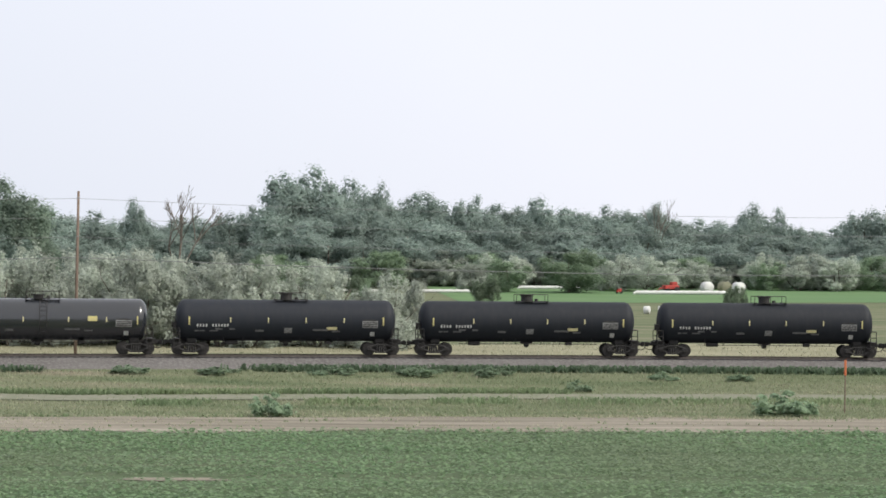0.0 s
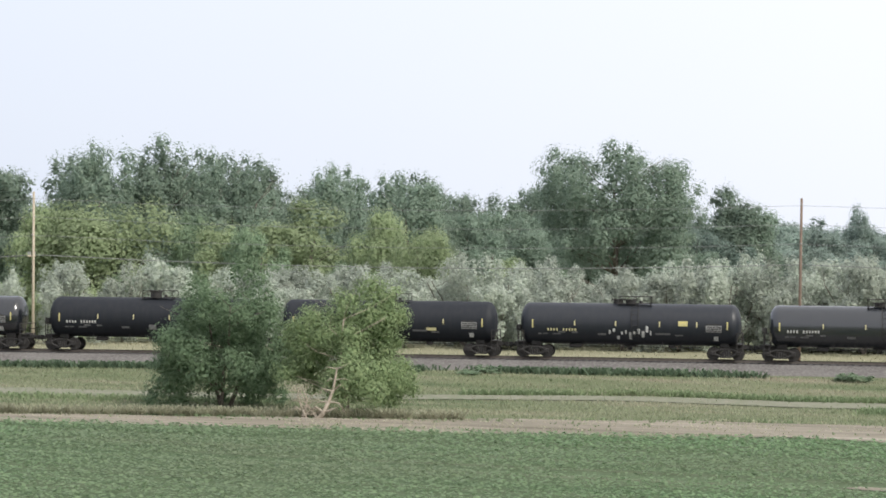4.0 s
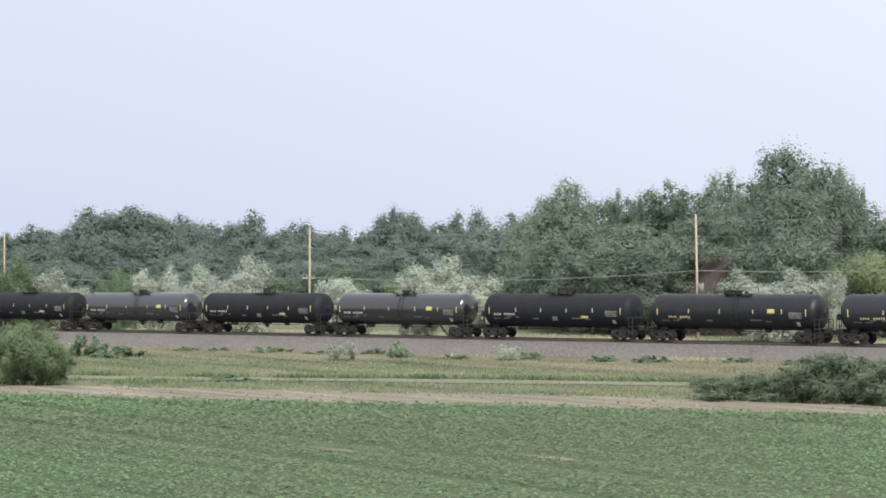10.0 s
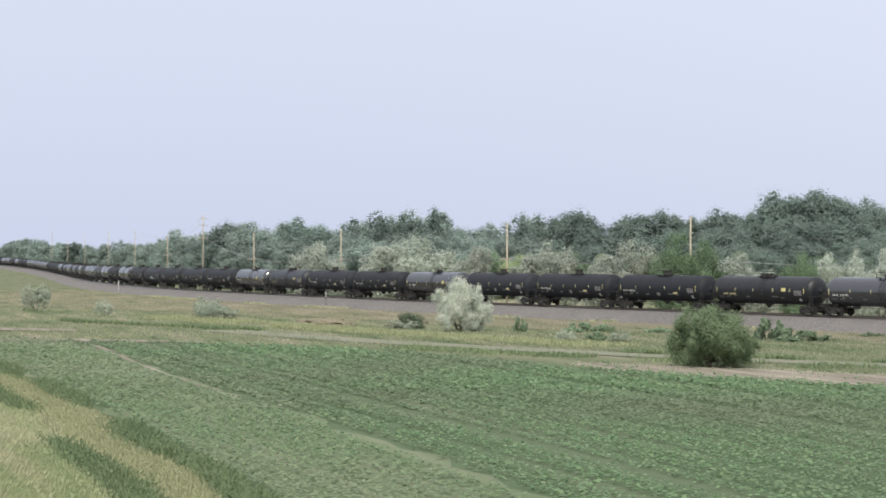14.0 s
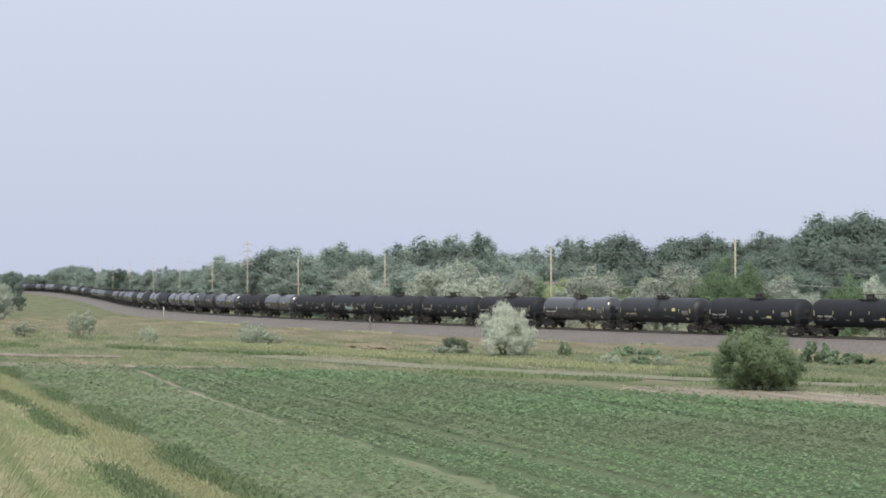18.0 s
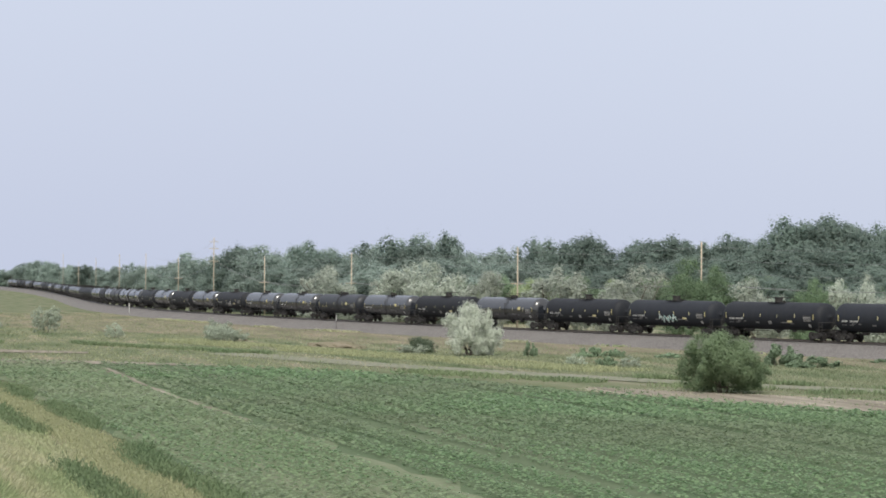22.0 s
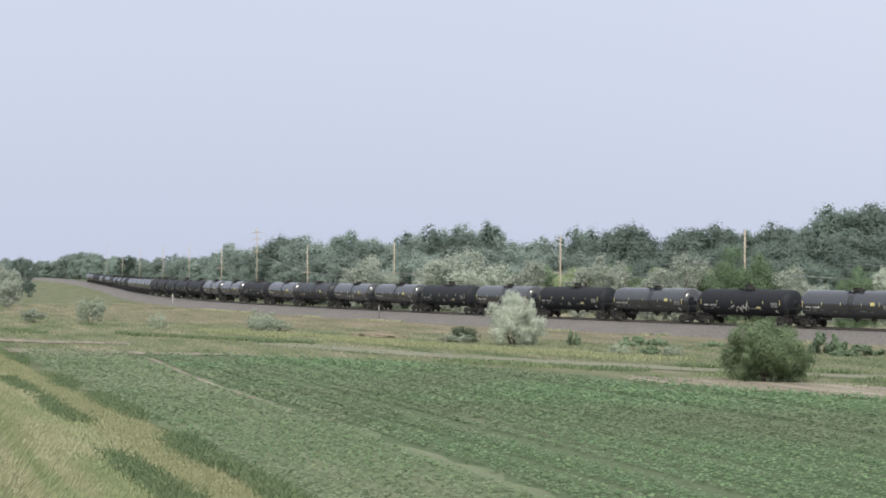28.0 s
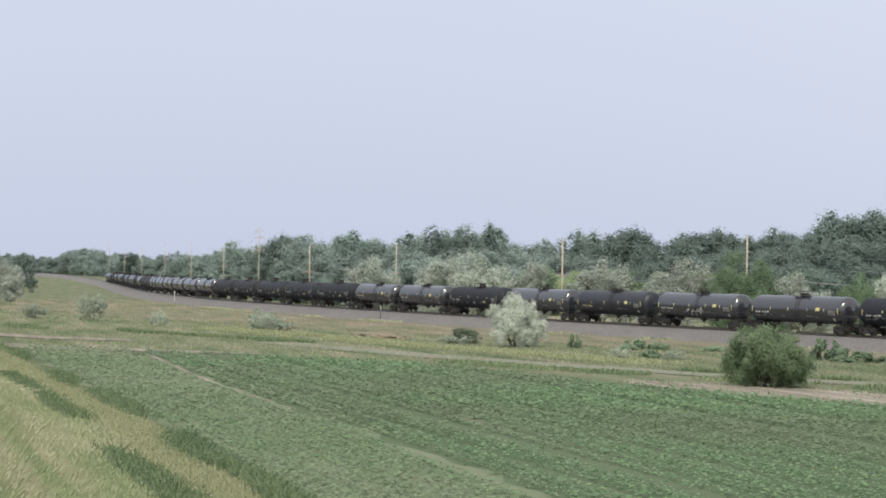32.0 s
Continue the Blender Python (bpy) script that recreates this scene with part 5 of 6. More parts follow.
def power_line():
    shaft, bm = pole_meshes(), bmesh.new()
    old = shaft.copy()
    old.materials[0] = MAT["old_wood"]
    box(bm, 0, 0, 0, 2.2, 0.12, 0.14, 0.02)
    arm = bm_mesh("crossarm", bm, "wood")
    bm = bmesh.new()
    rod(bm, (0, 0, 0), (0, 0, 0.22), 0.05, 0.07, 8)
    rod(bm, (0, 0, 0.22), (0, 0, 0.3), 0.08, 0.05, 8)
    ins = bm_mesh("insulator", bm, "wire", True)
    bm = bmesh.new()
    rod(bm, (0, 0, -0.45), (0, 0, 0.45), 0.28, 0.28, 12)
    can = bm_mesh("transformer", bm, "grey_panel", True)
    tops = []
    for k, (s, top) in enumerate(POLES):
        x, y, h = track(s, -20.0)
        z = float(height(x, y))
        ob = new("utility_pole")
        ob.matrix_basis = pose(x, y, z, rn.uniform(-0.6, 0.6), rn.uniform(-0.6, 0.6), h + 90)
        tagged(ob, "dark weathered wooden utility pole behind the railway" if k == 0 else "tall pale wooden utility pole behind the railway", "utility pole", "utility poles")
        sc = (top - z) / 13.0
        part("shaft", old if k == 0 else shaft, ob, at=Matrix.Diagonal((1.0, 1.0, sc, 1)))
        levels = [top - z - 0.6, top - z - 2.2, top - z - 3.8]
        for j, lv in enumerate(levels):
            part("insulator", ins, ob, at=Matrix.Translation((0.2 if j % 2 else -0.2, 0, lv)) @ Matrix.Rotation(radians(80 if j % 2 else -80), 4, "Y"))
        low = top - z - 5.6
        if s in ARMS or k % 2 == 1:
            part("crossarm", arm, ob, at=Matrix.Translation((0, 0.16, low)))
            for u in (-0.95, -0.4, 0.4, 0.95):
                part("insulator", ins, ob, at=Matrix.Translation((u, 0.16, low + 0.06)))
        if s == 555.25:
            for drop in (1.0, 2.6):
                part("crossarm", arm, ob, at=Matrix.Translation((0, 0.16, top - z - drop)))
        if s == 218.25:
            part("transformer", can, ob, at=Matrix.Translation((0.0, -0.45, low - 1.6)))
        tops.append((x, y, z, top - z, low))
    wires = [(0.2, 0.6, 0), (-0.2, 2.2, 0), (0.2, 3.8, 0), (0.0, 5.5, 1), (0.5, 5.5, 1)]
    for off, drop, _ in wires:
        pts = []
        first = track(20, -20.0)
        ends = [(first[0], first[1], float(height(first[0], first[1])), 13.3, 0)] + tops[:11]
        for a, b in zip(ends, ends[1:]):
            for i in range(6):
                t = i / 6
                sag = 0.7 * 4 * t * (1 - t)
                pts.append((a[0] + (b[0] - a[0]) * t, a[1] + (b[1] - a[1]) * t + off, (a[2] + a[3]) * (1 - t) + (b[2] + b[3]) * t - drop - sag))
        w = 0.026 if drop > 5 else 0.014
        v = [(a, b + e, c + g) for a, b, c in pts for e, g in ((w, 0), (0, w), (-w, 0), (0, -w))]
        f = [(4 * i + k, 4 * i + (k + 1) % 4, 4 * i + 4 + (k + 1) % 4, 4 * i + 4 + k) for i in range(len(pts) - 1) for k in range(4)]
        tagged(new("power_cable", mesh_from("power_cable", v, f, "wire")), "thin grey power cable strung between the poles", "cable", "power cables")


power_line()


# ---- things in and beyond the meadow ----
def dead_tree(x, y, tall, seed):
    rng = np.random.default_rng(seed)
    bm = bmesh.new()

    def grow(p, d, length, r, depth):
        q = p + d * length
        rod(bm, p, q, r, r * 0.7, 6 if depth < 2 else 4)
        if depth < 4:
            for _ in range(3 if depth else 4):
                n = (d + Vector(rng.normal(0, 0.45, 3))).normalized()
                n.z = abs(n.z) + 0.25
                grow(q, n.normalized(), length * rng.uniform(0.5, 0.75), r * 0.62, depth + 1)
    grow(Vector((0, 0, -0.3)), Vector((0.03, 0, 1)), tall * 0.42, 0.2, 0)
    top = max(v.co.z for v in bm.verts)
    for v in bm.verts:
        v.co.z *= tall / top
        v.co.x, v.co.y = v.co.x * 0.8, v.co.y * 0.8
    ob = new("dead_tree")
    ob.matrix_basis = pose(x, y, float(height(x, y)))
    part("trunk", bm_mesh("dead_trunk", bm, "bark"), ob)
    tagged(ob, "bare grey dead tree among silver trees", "tree")


dead_tree(-27, 195.3, 15.3, 5)
dead_tree(-154.1, 194.3, 20.6, 8)
dead_tree(40.4, 387.4, 16.7, 11)


def wrapped_row(x0, y0, x1, y1, r):
    """Bales wrapped end to end in white film."""
    n, seg, v = int(math.hypot(x1 - x0, y1 - y0) / 0.6), 10, []
    for i in range(n + 1):
        t = i / n
        rr = r * (0.86 + 0.14 * abs(math.sin(i * 1.3))) * (0.6 if i in (0, n) else 1)
        x, y = x0 + (x1 - x0) * t, y0 + (y1 - y0) * t
        z = float(height(x, y))
        nx, ny = -(y1 - y0), x1 - x0
        L = math.hypot(nx, ny)
        for k in range(seg):
            a = 2 * math.pi * k / seg
            v.append((x + nx / L * rr * math.cos(a), y + ny / L * rr * math.cos(a), z + rr * 0.9 + rr * math.sin(a)))
    f = [(i * seg + k, i * seg + (k + 1) % seg, (i + 1) * seg + (k + 1) % seg, (i + 1) * seg + k) for i in range(n) for k in range(seg)]
    f += [tuple(range(seg)), tuple(reversed(range(n * seg, (n + 1) * seg)))]
    tagged(new("wrapped_bale", mesh_from("wrapped_bale", v, f, "plastic", True)), "long row of bales wrapped in white film on the green field", "bales", "wrapped bales")


for row_ in ((30.5, 330.1, 46.4, 332, 0.39), (11.9, 351.4, 23.1, 353.2, 0.36), (-5.4, 330.3, 3.8, 331.6, 0.31), (26, 367.3, 38, 367.7, 0.3), (-18.9, 328, -11.6, 328.7, 0.31)):
    wrapped_row(*row_)


def round_bale(x, y, r, mat, label):
    bm = bmesh.new()
    rod(bm, (0, -r * 0.75, r * 0.95), (0, r * 0.75, r * 0.95), r, r, 18)
    bmesh.ops.bevel(bm, geom=list(bm.edges), offset=r * 0.08, segments=1, affect="EDGES")
    ob = tagged(new("round_bale", bm_mesh("round_bale", bm, mat, True)), label, "bale", "bales")
    ob.matrix_basis = pose(x, y, float(height(x, y)), 0, 0, rn.uniform(0, 90))


for x, y, r, mat, label in ((43.9, 339.1, 1.01, "plastic", "white wrapped round bale by the woods"), (46.8, 338.2, 1.06, "tan_grass", "straw-coloured round bale by the woods"),
                            (49.0, 337.1, 1.01, "plastic", "white wrapped round bale by the woods"), (25.9, 260.8, 0.52, "plastic", "white wrapped round bale in the green field"),
                            (27.8, 261.1, 0.52, "plastic", "white wrapped round bale in the green field")):
    round_bale(x, y, r, mat, label)


def farm_machine(x, y, size, turn):
    ob = tagged(new("farm_machine"), "red farm machine parked in the green field", "farm machine")
    ob.matrix_basis = pose(x, y, float(height(x, y)), 0, 0, turn)
    ob.scale = (size, size, size)
    bm = bmesh.new()
    box(bm, 0, 0, 1.0, 2.6, 1.4, 0.7, 0.1)
    box(bm, 0.5, 0, 1.6, 1.0, 1.2, 0.6, 0.1)
    rod(bm, (-1.2, 0, 1.1), (-2.4, 0, 0.5), 0.12, 0.08, 6)
    part("body", bm_mesh("machine_body", bm, "red"), ob)
    for px, py, r in ((-0.8, -0.8, 0.42), (-0.8, 0.8, 0.42), (0.8, -0.85, 0.55), (0.8, 0.85, 0.55)):
        bm = bmesh.new()
        rod(bm, (px, py - 0.14, r), (px, py + 0.14, r), r, r, 16)
        part("wheel", bm_mesh("machine_wheel", bm, "under"), ob)


farm_machine(37.6, 338.0, 1.01, 15)
farm_machine(28.4, 333.2, 0.46, 70)
farm_machine(8.8, 369.2, 0.51, 40)


def post(x, y, tall, r, mat, cap, label, name):
    ob = tagged(new(name), label, "marker post")
    ob.matrix_basis = pose(x, y, float(height(x, y)), 1.0, 0.5, 0)
    bm = bmesh.new()
    rod(bm, (0, 0, -0.3), (0, 0, tall), r, r * 0.9, 8)
    part("shaft", bm_mesh(name + "_shaft", bm, mat), ob)
    bm = bmesh.new()
    box(bm, 0, 0, tall - 0.45, r * 3.2, r * 2.4, 0.9, 0.02)
    part("cap", bm_mesh(name + "_cap", bm, cap), ob)


post(22.4, 112.5, 3, 0.04, "old_wood", "orange", "thin rusty marker post with an orange top", "marker_post")
post(*track(522, 4.5)[:2], 2.6, 0.09, "white", "white", "white railway marker post beside the ballast", "track_marker")
post(*track(384, 5.0)[:2], 2.4, 0.04, "under", "white", "thin railway post with a small white plate", "signal_post")


def shed(x, y, turn):
    ob = tagged(new("shed"), "low shed with a brown gabled roof among the trees", "shed")
    ob.matrix_basis = pose(x, y, float(height(x, y)), 0, 0, turn)
    ob.scale = (0.9, 0.9, 1.5)
    bm = bmesh.new()
    box(bm, 0, 0, 1.5, 7.6, 5.6, 3.2)
    part("wall", bm_mesh("shed_wall", bm, "old_wood"), ob)
    v = [(-4.2, -3.2, 3.0), (4.2, -3.2, 3.0), (4.2, 0, 6.2), (-4.2, 0, 6.2), (-4.2, 3.2, 3.0), (4.2, 3.2, 3.0),
         (-4.2, -3.2, 2.85), (4.2, -3.2, 2.85), (4.2, 0, 6.05), (-4.2, 0, 6.05), (-4.2, 3.2, 2.85), (4.2, 3.2, 2.85)]
    f = [(0, 1, 2, 3), (3, 2, 5, 4), (7, 6, 9, 8), (8, 9, 10, 11), (0, 6, 7, 1), (4, 5, 11, 10), (0, 3, 9, 6), (3, 4, 10, 9), (1, 7, 8, 2), (2, 8, 11, 5)]
    part("roof", mesh_from("shed_roof", v, f, "brick_roof"), ob, "brown shingle roof")
    part("gable", mesh_from("shed_gable", [(-3.8, -2.8, 3.1), (-3.8, 2.8, 3.1), (-3.8, 0, 5.9), (3.8, -2.8, 3.1), (3.8, 2.8, 3.1), (3.8, 0, 5.9)], [(0, 2, 1), (3, 4, 5)], "old_wood"), ob)


shed(-169.9, 163.8, 18)


# ---- tank cars ----
R, ZC, HALF = 1.52, 2.52, 7.92          # tank radius, height of its axis, half its length over the heads
PITCH = 18.0                             # from coupler to coupler


def tank_mesh(mat, name, belly=0.0):
    prof = [(-HALF, 0.02), (-HALF + 0.03, 0.5), (-HALF + 0.12, 0.92), (-HALF + 0.26, 1.24), (-HALF + 0.45, 1.44), (-HALF + 0.64, 1.51), (-HALF + 0.72, R)]
    prof += [(-HALF + 0.9, R), (-4.5, R), (-1.5, R)]
    prof += [(-a, r) for a, r in reversed(prof)]
    n, v, f = 40, [], []
    for x, r in prof:
        for k in range(n):
            a = 2 * math.pi * k / n
            v.append((x, r * math.sin(a), ZC + r * math.cos(a) - belly * (1 - (x / HALF) ** 2)))
    m = len(prof)
    f = [(i * n + k, i * n + (k + 1) % n, (i + 1) * n + (k + 1) % n, (i + 1) * n + k) for i in range(m - 1) for k in range(n)]
    f += [tuple(range(n)), tuple(reversed(range((m - 1) * n, m * n)))]
    return mesh_from(name, v, f, mat, True)


def side_plate(name, x0, x1, z0, z1, mat, lift=0.012):
    """A sheet that lies on the tank's near side between two heights."""
    nx, nz = 2, 4
    v = []
    for i in range(nx):
        for j in range(nz):
            z = z0 + (z1 - z0) * j / (nz - 1)
            v.append((x0 + (x1 - x0) * i / (nx - 1), -math.sqrt(max(0.01, (R + lift) ** 2 - (z - ZC) ** 2)), z))
    f = [(j, nz + j, nz + j + 1, j + 1) for j in range(nz - 1)]
    return v, f


def plates(name, rects, mat, lift=0.012):
    V, F = [], []
    for r in rects:
        v, f = side_plate(name, *r, mat, lift)
        F += [tuple(i + len(V) for i in q) for q in f]
        V += v
    return mesh_from(name, V, F, mat)


def bars(x0, z0, widths, gap, tall):
    """A line of unreadable writing as plain bars."""
    out, x = [], x0
    for w in widths:
        if w > 0:
            out.append((x, x + w, z0, z0 + tall))
        x += abs(w) + gap
    return out


def truck_meshes():
    bm = bmesh.new()
    for side in (-1.0, 1.0):
        y = side * 1.02
        for px in (-0.89, 0.89):
            box(bm, px, y, 0.50, 0.36, 0.16, 0.30, 0.03)
        for s in (-1, 1):
            rod(bm, (s * 0.86, y, 0.62), (s * 0.32, y, 0.78), 0.075, None, 6)
            rod(bm, (s * 0.72, y, 0.42), (s * 0.34, y, 0.24), 0.075, None, 6)
            rod(bm, (s * 0.32, y, 0.2), (s * 0.32, y, 0.8), 0.06, None, 6)
        box(bm, 0, y, 0.79, 0.9, 0.16, 0.12, 0.02)
        box(bm, 0, y, 0.22, 0.8, 0.16, 0.1, 0.02)
        for px in (-0.17, 0.0, 0.17):
            rod(bm, (px, y * 1.04, 0.28), (px, y * 1.04, 0.6), 0.075, None, 8)
    box(bm, 0, 0, 0.66, 0.4, 2.1, 0.26, 0.03)
    side = bm_mesh("side_frame", bm, "under")
    bm = bmesh.new()
    rod(bm, (0, -0.82, 0), (0, 0.82, 0), 0.09, 0.09, 8)
    for s in (-1, 1):
        rod(bm, (0, s * 0.70, 0), (0, s * 0.82, 0), 0.46, 0.46, 20)
        rod(bm, (0, s * 0.66, 0), (0, s * 0.70, 0), 0.49, 0.49, 20)
        rod(bm, (0, s * 0.82, 0), (0, s * 1.12, 0), 0.13, 0.11, 10)
    return side, bm_mesh("wheelset", bm, "wheel")


def car_parts():
    m = {"black": tank_mesh("tank_black", "tank_black"), "grey": tank_mesh("tank_grey", "tank_grey"), "brown": tank_mesh("tank_brown", "tank_sooty")}
    m["frame"], m["wheelset"] = truck_meshes()
    for key, tall in (("manway_high", 0.46), ("manway_low", 0.22)):
        bm = bmesh.new()
        rod(bm, (0, 0, ZC + R - 0.1), (0, 0, ZC + R + tall), 0.42 if tall > 0.3 else 0.36, None, 18)
        rod(bm, (0, 0, ZC + R + tall), (0, 0, ZC + R + tall + 0.08), 0.5 if tall > 0.3 else 0.42, None, 18)
        for a in range(6):
            c, s = math.cos(a * 1.047), math.sin(a * 1.047)
            rod(bm, (0.46 * c, 0.46 * s, ZC + R + tall - 0.06), (0.46 * c, 0.46 * s, ZC + R + tall + 0.12), 0.035, None, 6)
        rod(bm, (0.75, 0.1, ZC + R - 0.1), (0.75, 0.1, ZC + R + 0.2), 0.13, 0.13, 10)
        m[key] = bm_mesh(key, bm, "under")
    bm = bmesh.new()
    for y in (-0.62, 0.62):
        for k in range(4):
            box(bm, 0.35, y + (k - 1.5) * 0.11 , ZC + R + 0.02, 2.5, 0.08, 0.03)
    for x in (-0.8, 0.35, 1.5):
        box(bm, x, 0, ZC + R - 0.03, 0.06, 1.7, 0.06)
    m["platform"] = bm_mesh("platform", bm, "under")
    bm = bmesh.new()
    z = ZC + R
    for y in (-0.85, 0.85):
        for x in (-0.85, 0.35, 1.5):
            rod(bm, (x, y, z - 0.15), (x, y, z + 0.52), 0.024, None, 6)
        rod(bm, (-0.85, y, z + 0.52), (1.5, y, z + 0.52), 0.024, None, 6)
    m["railing"] = bm_mesh("railing", bm, "under")
    bm = bmesh.new()                                     # steps up the side of the tank
    for y in (-1,):
        for x in (0.15, 0.65):
            pts = [(x, y * (R + 0.1) * math.cos(a), ZC + (R + 0.1) * math.sin(a)) for a in (1.35, 1.0, 0.6, 0.2, -0.25, -0.7)]
            for p, q in zip(pts, pts[1:]):
                rod(bm, p, q, 0.022, None, 5)
        for a in (1.2, 0.95, 0.7, 0.45, 0.2, -0.05, -0.3, -0.55):
            rod(bm, (0.15, y * (R + 0.1) * math.cos(a), ZC + (R + 0.1) * math.sin(a)), (0.65, y * (R + 0.1) * math.cos(a), ZC + (R + 0.1) * math.sin(a)), 0.018, None, 5)
    m["ladder"] = bm_mesh("ladder", bm, "under")
    bm = bmesh.new()                                     # stub sill and end deck, on the +x end
    box(bm, 7.6, 0, 0.95, 1.9, 0.5, 0.34, 0.03)
    box(bm, 8.0, 0, 1.16, 0.5, 2.6, 0.05)
    box(bm, 6.9, 0, 1.12, 0.7, 1.5, 0.5, 0.05)
    m["sill"] = bm_mesh("sill", bm, "under")
    bm = bmesh.new()
    rod(bm, (8.4, 0, 0.9), (8.85, 0, 0.9), 0.13, 0.11, 8)
    box(bm, 8.84, 0, 0.9, 0.28, 0.3, 0.36, 0.05)
    for k in range(6):
        a0, a1 = k / 6 * math.pi, (k + 1) / 6 * math.pi
        rod(bm, (8.62 + 0.36 * math.cos(a0), -0.35, 0.78 - 0.32 * math.sin(a0)), (8.62 + 0.36 * math.cos(a1), -0.35, 0.78 - 0.32 * math.sin(a1)), 0.03, None, 5)
    m["coupler"] = bm_mesh("coupler", bm, "under")
    bm = bmesh.new()
    for y in (-1.28, 1.28):
        for x in (7.78, 8.22):
            rod(bm, (x, y, 0.5), (x, y, 1.95), 0.034, None, 5)
        for z in (0.55, 0.85, 1.15, 1.5, 1.95):
            rod(bm, (7.78, y, z), (8.22, y, z), 0.028, None, 5)
    rod(bm, (8.22, -1.28, 1.95), (8.22, 1.28, 1.95), 0.034, None, 5)
    m["handrail"] = bm_mesh("end_handrail", bm, "under")
    bm = bmesh.new()
    rod(bm, (-8.2, -0.75, 1.1), (-8.2, -0.75, 2.3), 0.035, None, 6)
    box(bm, -8.16, -0.75, 2.2, 0.3, 0.34, 0.42, 0.04)
    rod(bm, (-8.36, -0.75, 2.2), (-8.31, -0.75, 2.2), 0.26, 0.26, 14)
    m["brake"] = bm_mesh("brake_stand", bm, "under")
    bm = bmesh.new()
    rod(bm, (0, 0, 0.62), (0, 0, ZC - R + 0.1), 0.14, 0.26, 10)
    box(bm, 0, 0, 0.98, 0.9, 0.5, 0.16, 0.04)
    box(bm, 0, 0, 0.78, 0.36, 0.36, 0.16, 0.03)
    m["outlet"] = bm_mesh("outlet", bm, "under")
    bm = bmesh.new()
    rod(bm, (-5.2, -0.9, 0.88), (5.2, -0.9, 0.88), 0.025, None, 5)
    for x in (-4.6, -3.2, -1.8, -0.9, 1.0, 2.4, 3.8, 4.8):
        rod(bm, (x, -0.9, 0.84), (x, -0.86, 1.32), 0.022, None, 5)
    box(bm, -4.0, -0.5, 0.9, 0.9, 0.34, 0.3, 0.05)
    box(bm, 3.1, -0.5, 0.92, 0.5, 0.4, 0.26, 0.05)
    m["piping"] = bm_mesh("brake_piping", bm, "under")
    m["strip"] = plates("reflective_strip", [(-0.04, 0.04, 2.38, 2.74)], "pale_yellow")
    m["end_strip"] = plates("end_strip", [(-0.05, 0.05, 2.2, 2.8)], "yellow")
    m["mark_white"] = plates("lettering", bars(-6.75, 2.07, [0.11, 0.12, 0.11, 0.12, -0.16, 0.11, 0.12, 0.11, 0.10, 0.12, 0.11], 0.10, 0.2), "white")
    m["mark_tan"] = plates("lettering", bars(-6.2, 1.99, [0.10, 0.11, 0.10, 0.11, -0.16, 0.11, 0.10, 0.11, 0.10, 0.11], 0.11, 0.18), "pale_yellow")
    m["small_print"] = plates("stencil", bars(-6.7, 1.72, [0.3, 0.34, -0.2, 0.6], 0.08, 0.1) + bars(-5.2, 1.84, [0.5, -0.3, 0.4], 0.1, 0.12) + [(-2.3, -1.7, 1.7, 1.86), (1.9, 3.0, 1.78, 1.92), (3.3, 3.9, 1.7, 1.8)], "faint")
    m["data_panel"] = plates("data_panel", [(5.55, 6.7, 2.02, 2.52)], "grey_panel")
    m["data_lines"] = plates("data_lines", bars(5.62, 2.56, [0.3, 0.5], 0.1, 0.08) + bars(5.62, 2.38, [0.4, 0.16, 0.3], 0.06, 0.06) + bars(5.62, 2.24, [0.26, 0.5, 0.14], 0.06, 0.06) + bars(5.62, 2.1, [0.5, 0.2, 0.2], 0.06, 0.06), "under", 0.02)
    m["yellow_panel"] = plates("yellow_panel", [(-0.34, 0.34, 2.44, 2.8)], "yellow")
    m["placard"] = plates("placard", [(-0.16, 0.16, 1.4, 1.72)], "white")
    m["grey_square"] = plates("grey_square", [(-0.28, 0.28, 1.62, 2.0)], "grey_panel")
    m["yellow_label"] = plates("yellow_label", [(-0.38, 0.38, 1.86, 2.08)], "pale_yellow")
    tag = []
    rg = random.Random(77)
    for k in range(22):
        x = -1.5 + k * 0.15
        zz = 1.75 + 0.25 * math.sin(k * 1.1) + rg.uniform(-0.1, 0.1)
        tag.append((x, x + 0.11 + 0.1 * rg.random(), zz, zz + rg.uniform(0.2, 0.55)))
    m["graffiti"] = plates("graffiti", tag, "teal", 0.016)
    m["graffiti_white"] = plates("graffiti_white", tag[::2], "white", 0.016)
    return m


CAR = car_parts()
MIRROR = Matrix.Rotation(math.pi, 4, "Z")


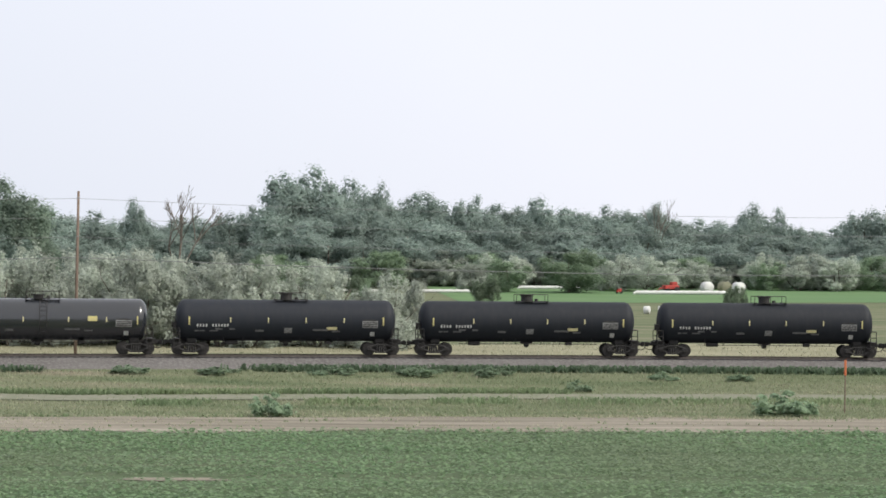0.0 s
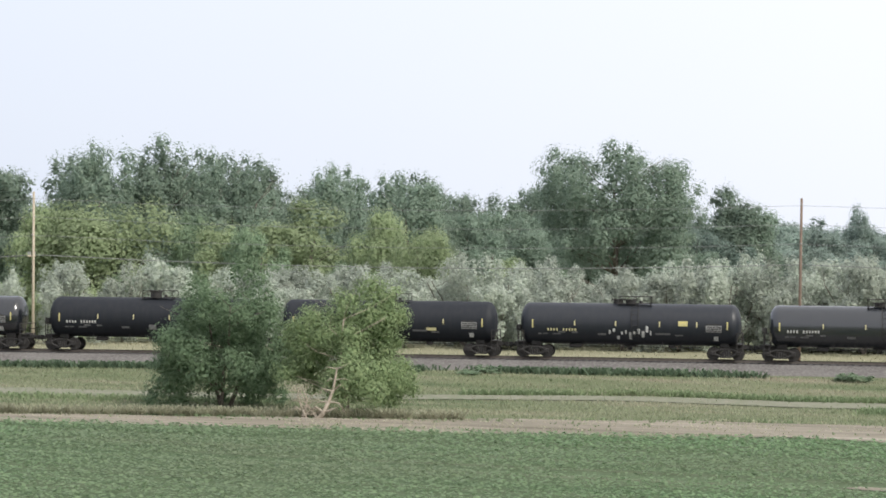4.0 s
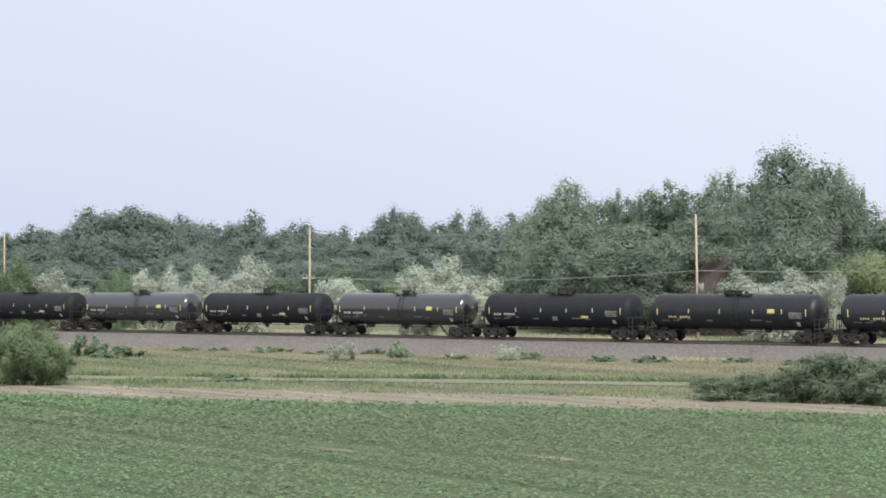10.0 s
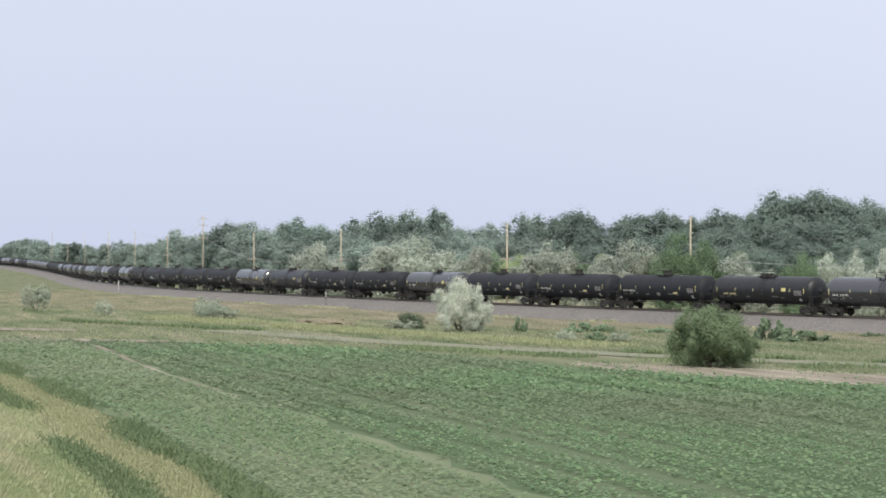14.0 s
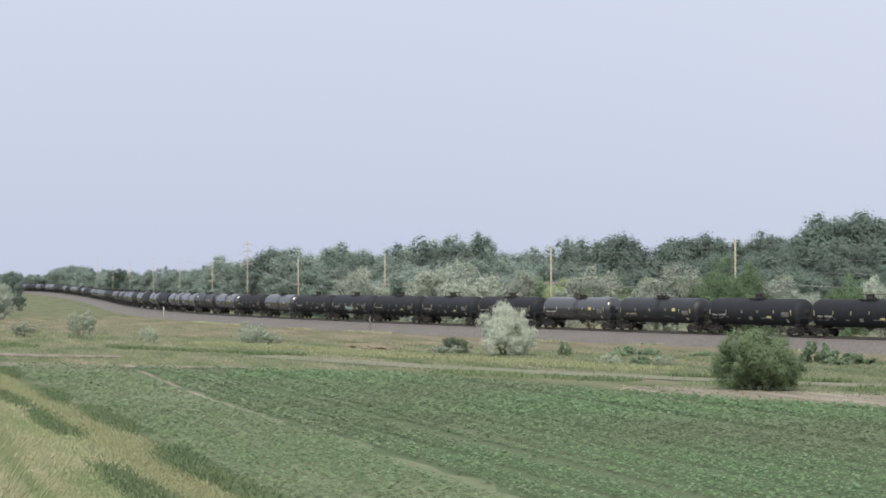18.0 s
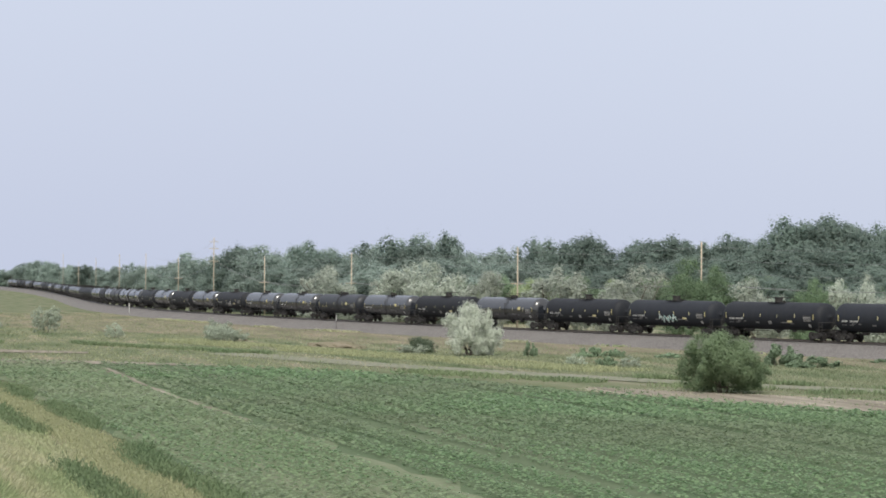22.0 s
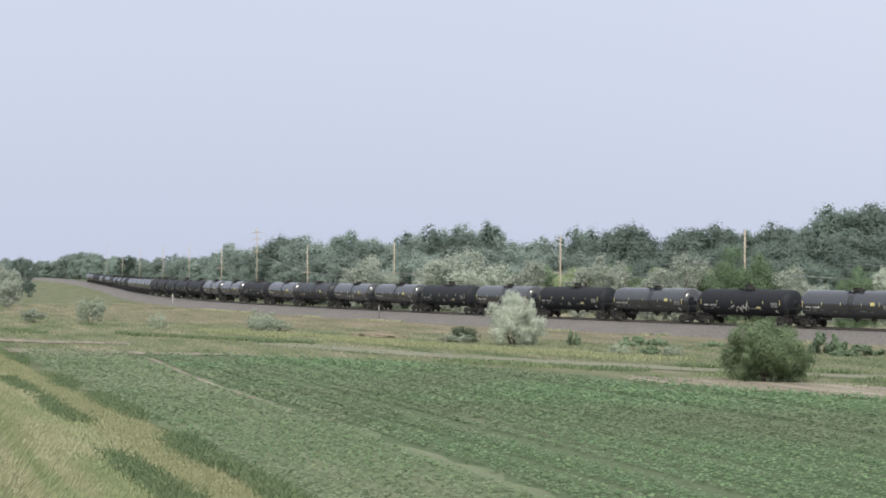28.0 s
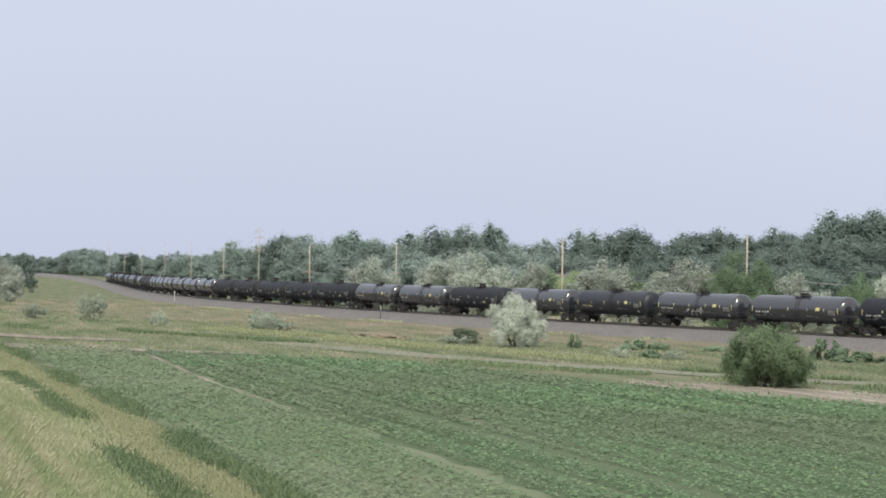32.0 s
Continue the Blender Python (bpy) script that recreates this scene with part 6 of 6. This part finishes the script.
def tank_car(kind, extra=""):
    """One tank car; kind: black (matt, high manway), grey (glossy, low manway, yellow panel) or brown (sooty, two low hatches)."""
    label = {"black": "matt black railway tank car with pale yellow strips", "grey": "glossy charcoal railway tank car with a yellow panel",
             "brown": "sooty black railway tank car with a yellow panel"}[kind]
    if extra:
        label += " and spray-painted tags"
    car = tagged(new("tank_car"), label, "tank car", "tank cars of the train")
    part("tank", CAR[kind], car, at=Matrix.Diagonal((1.0 if kind == "grey" else 1.025, 1, 1, 1)))
    part("manway", CAR["manway_high" if kind == "black" else "manway_low"], car)
    if kind == "brown":
        part("manway", CAR["manway_low"], car, at=Matrix.Translation((-0.9, 0, 0.02)))
    part("platform", CAR["platform"], car)
    part("railing", CAR["railing"], car)
    if kind != "black":
        part("ladder", CAR["ladder"], car)
    part("brake_stand", CAR["brake"], car, "hand brake wheel and housing on a post")
    part("outlet", CAR["outlet"], car)
    part("brake_piping", CAR["piping"], car)
    for turn in (Matrix.Identity(4), MIRROR):
        part("sill", CAR["sill"], car, at=turn)
        part("coupler", CAR["coupler"], car, at=turn)
        part("end_handrail", CAR["handrail"], car, at=turn)
        truck = part("truck", CAR["frame"], car, at=turn @ Matrix.Translation((7.0, 0, 0)))
        for x in (-0.89, 0.89):
            part("wheelset", CAR["wheelset"], truck, "rusty steel wheels on an axle", Matrix.Translation((x, 0, 0.46)))
    for x in (-7.1, 7.1):
        part("end_strip", CAR["end_strip"], car, "yellow reflective strip", Matrix.Translation((x, 0, 0)))
    for x in ((-4.1, -1.35, 1.4, 4.2) if kind == "black" else (-4.0, -1.0, 2.2, 4.9)):
        part("reflective_strip", CAR["strip"], car, "pale yellow reflective strip", Matrix.Translation((x, 0, 0)))
    tagged(part("lettering", CAR["mark_tan" if kind == "brown" else "mark_white"], car, "row of plain bars of lettering", Matrix.Translation((0.2, 0, 0))), kind="stuff")
    tagged(part("stencil", CAR["small_print"], car), kind="stuff")
    panel = part("data_panel", CAR["data_panel"], car, "grey stencilled data panel")
    tagged(part("data_lines", CAR["data_lines"], panel), kind="stuff")
    part("placard", CAR["placard"], car, "white placard", Matrix.Translation((6.3, 0, 0)))
    if kind == "black":
        part("grey_square", CAR["grey_square"], car, at=Matrix.Translation((0.1, 0, 0)))
        part("yellow_label", CAR["yellow_label"], car, "faded yellow label", Matrix.Translation((3.3, 0, 0)))
    else:
        part("yellow_panel", CAR["yellow_panel"], car, "bright yellow panel", Matrix.Translation((3.9, 0, 0)))
        part("placard", CAR["placard"], car, "faded white placard", Matrix.Translation((-0.9, 0, 1.25)))
    if extra:
        part("graffiti", CAR["graffiti" if extra == "teal" else "graffiti_white"], car, "spray-painted tag")
    return car


# The train from its front to its last car: b matt black, g glossy charcoal, s sooty.
ORDER = "bbbbbgsbgsgsbbgbsgbbsbbssbgbgbbgggsbbbgbbsgbbbbbgbgsggbgbgbggsgbggbbbbbggggggbbgbggbgbbggbgbbgg"
FIRST_GAP = 98.37                        # metres along the track, at the clip's start, of the coupling ahead of the first charcoal car
FIRST = -5
TAGS = {6: "white", 18: "white", 41: "teal", 55: "white", 49: "white"}
TRAVEL = [(0, 0), (3, 73.8), (6, 147.7), (9, 221.8), (13, 320.7), (20, 493.3), (29, 717.5), (32, 791.8)]
CARS = []
for k, letter in enumerate(ORDER):
    n = FIRST + k
    CARS.append((n, tank_car({"b": "black", "g": "grey", "s": "brown"}[letter], TAGS.get(n, ""))))


def motions():
    times = [0, 2, 4, 6, 8, 10, 12, 14, 16, 18, 20, 22, 24, 26, 28, 30, 32]
    for n, car in CARS:
        rows = []
        for t in times:
            s = FIRST_GAP + PITCH * (n + 0.5) - float(np.interp(t, *zip(*TRAVEL)))
            xa, ya, _ = track(s + 7.0)
            xb, yb, _ = track(s - 7.0)
            rows.append((t, pose((xa + xb) / 2, (ya + yb) / 2, float(grade(s)), 0, 0, math.degrees(math.atan2(yb - ya, xb - xa)))))
        walk(car, rows)


motions()
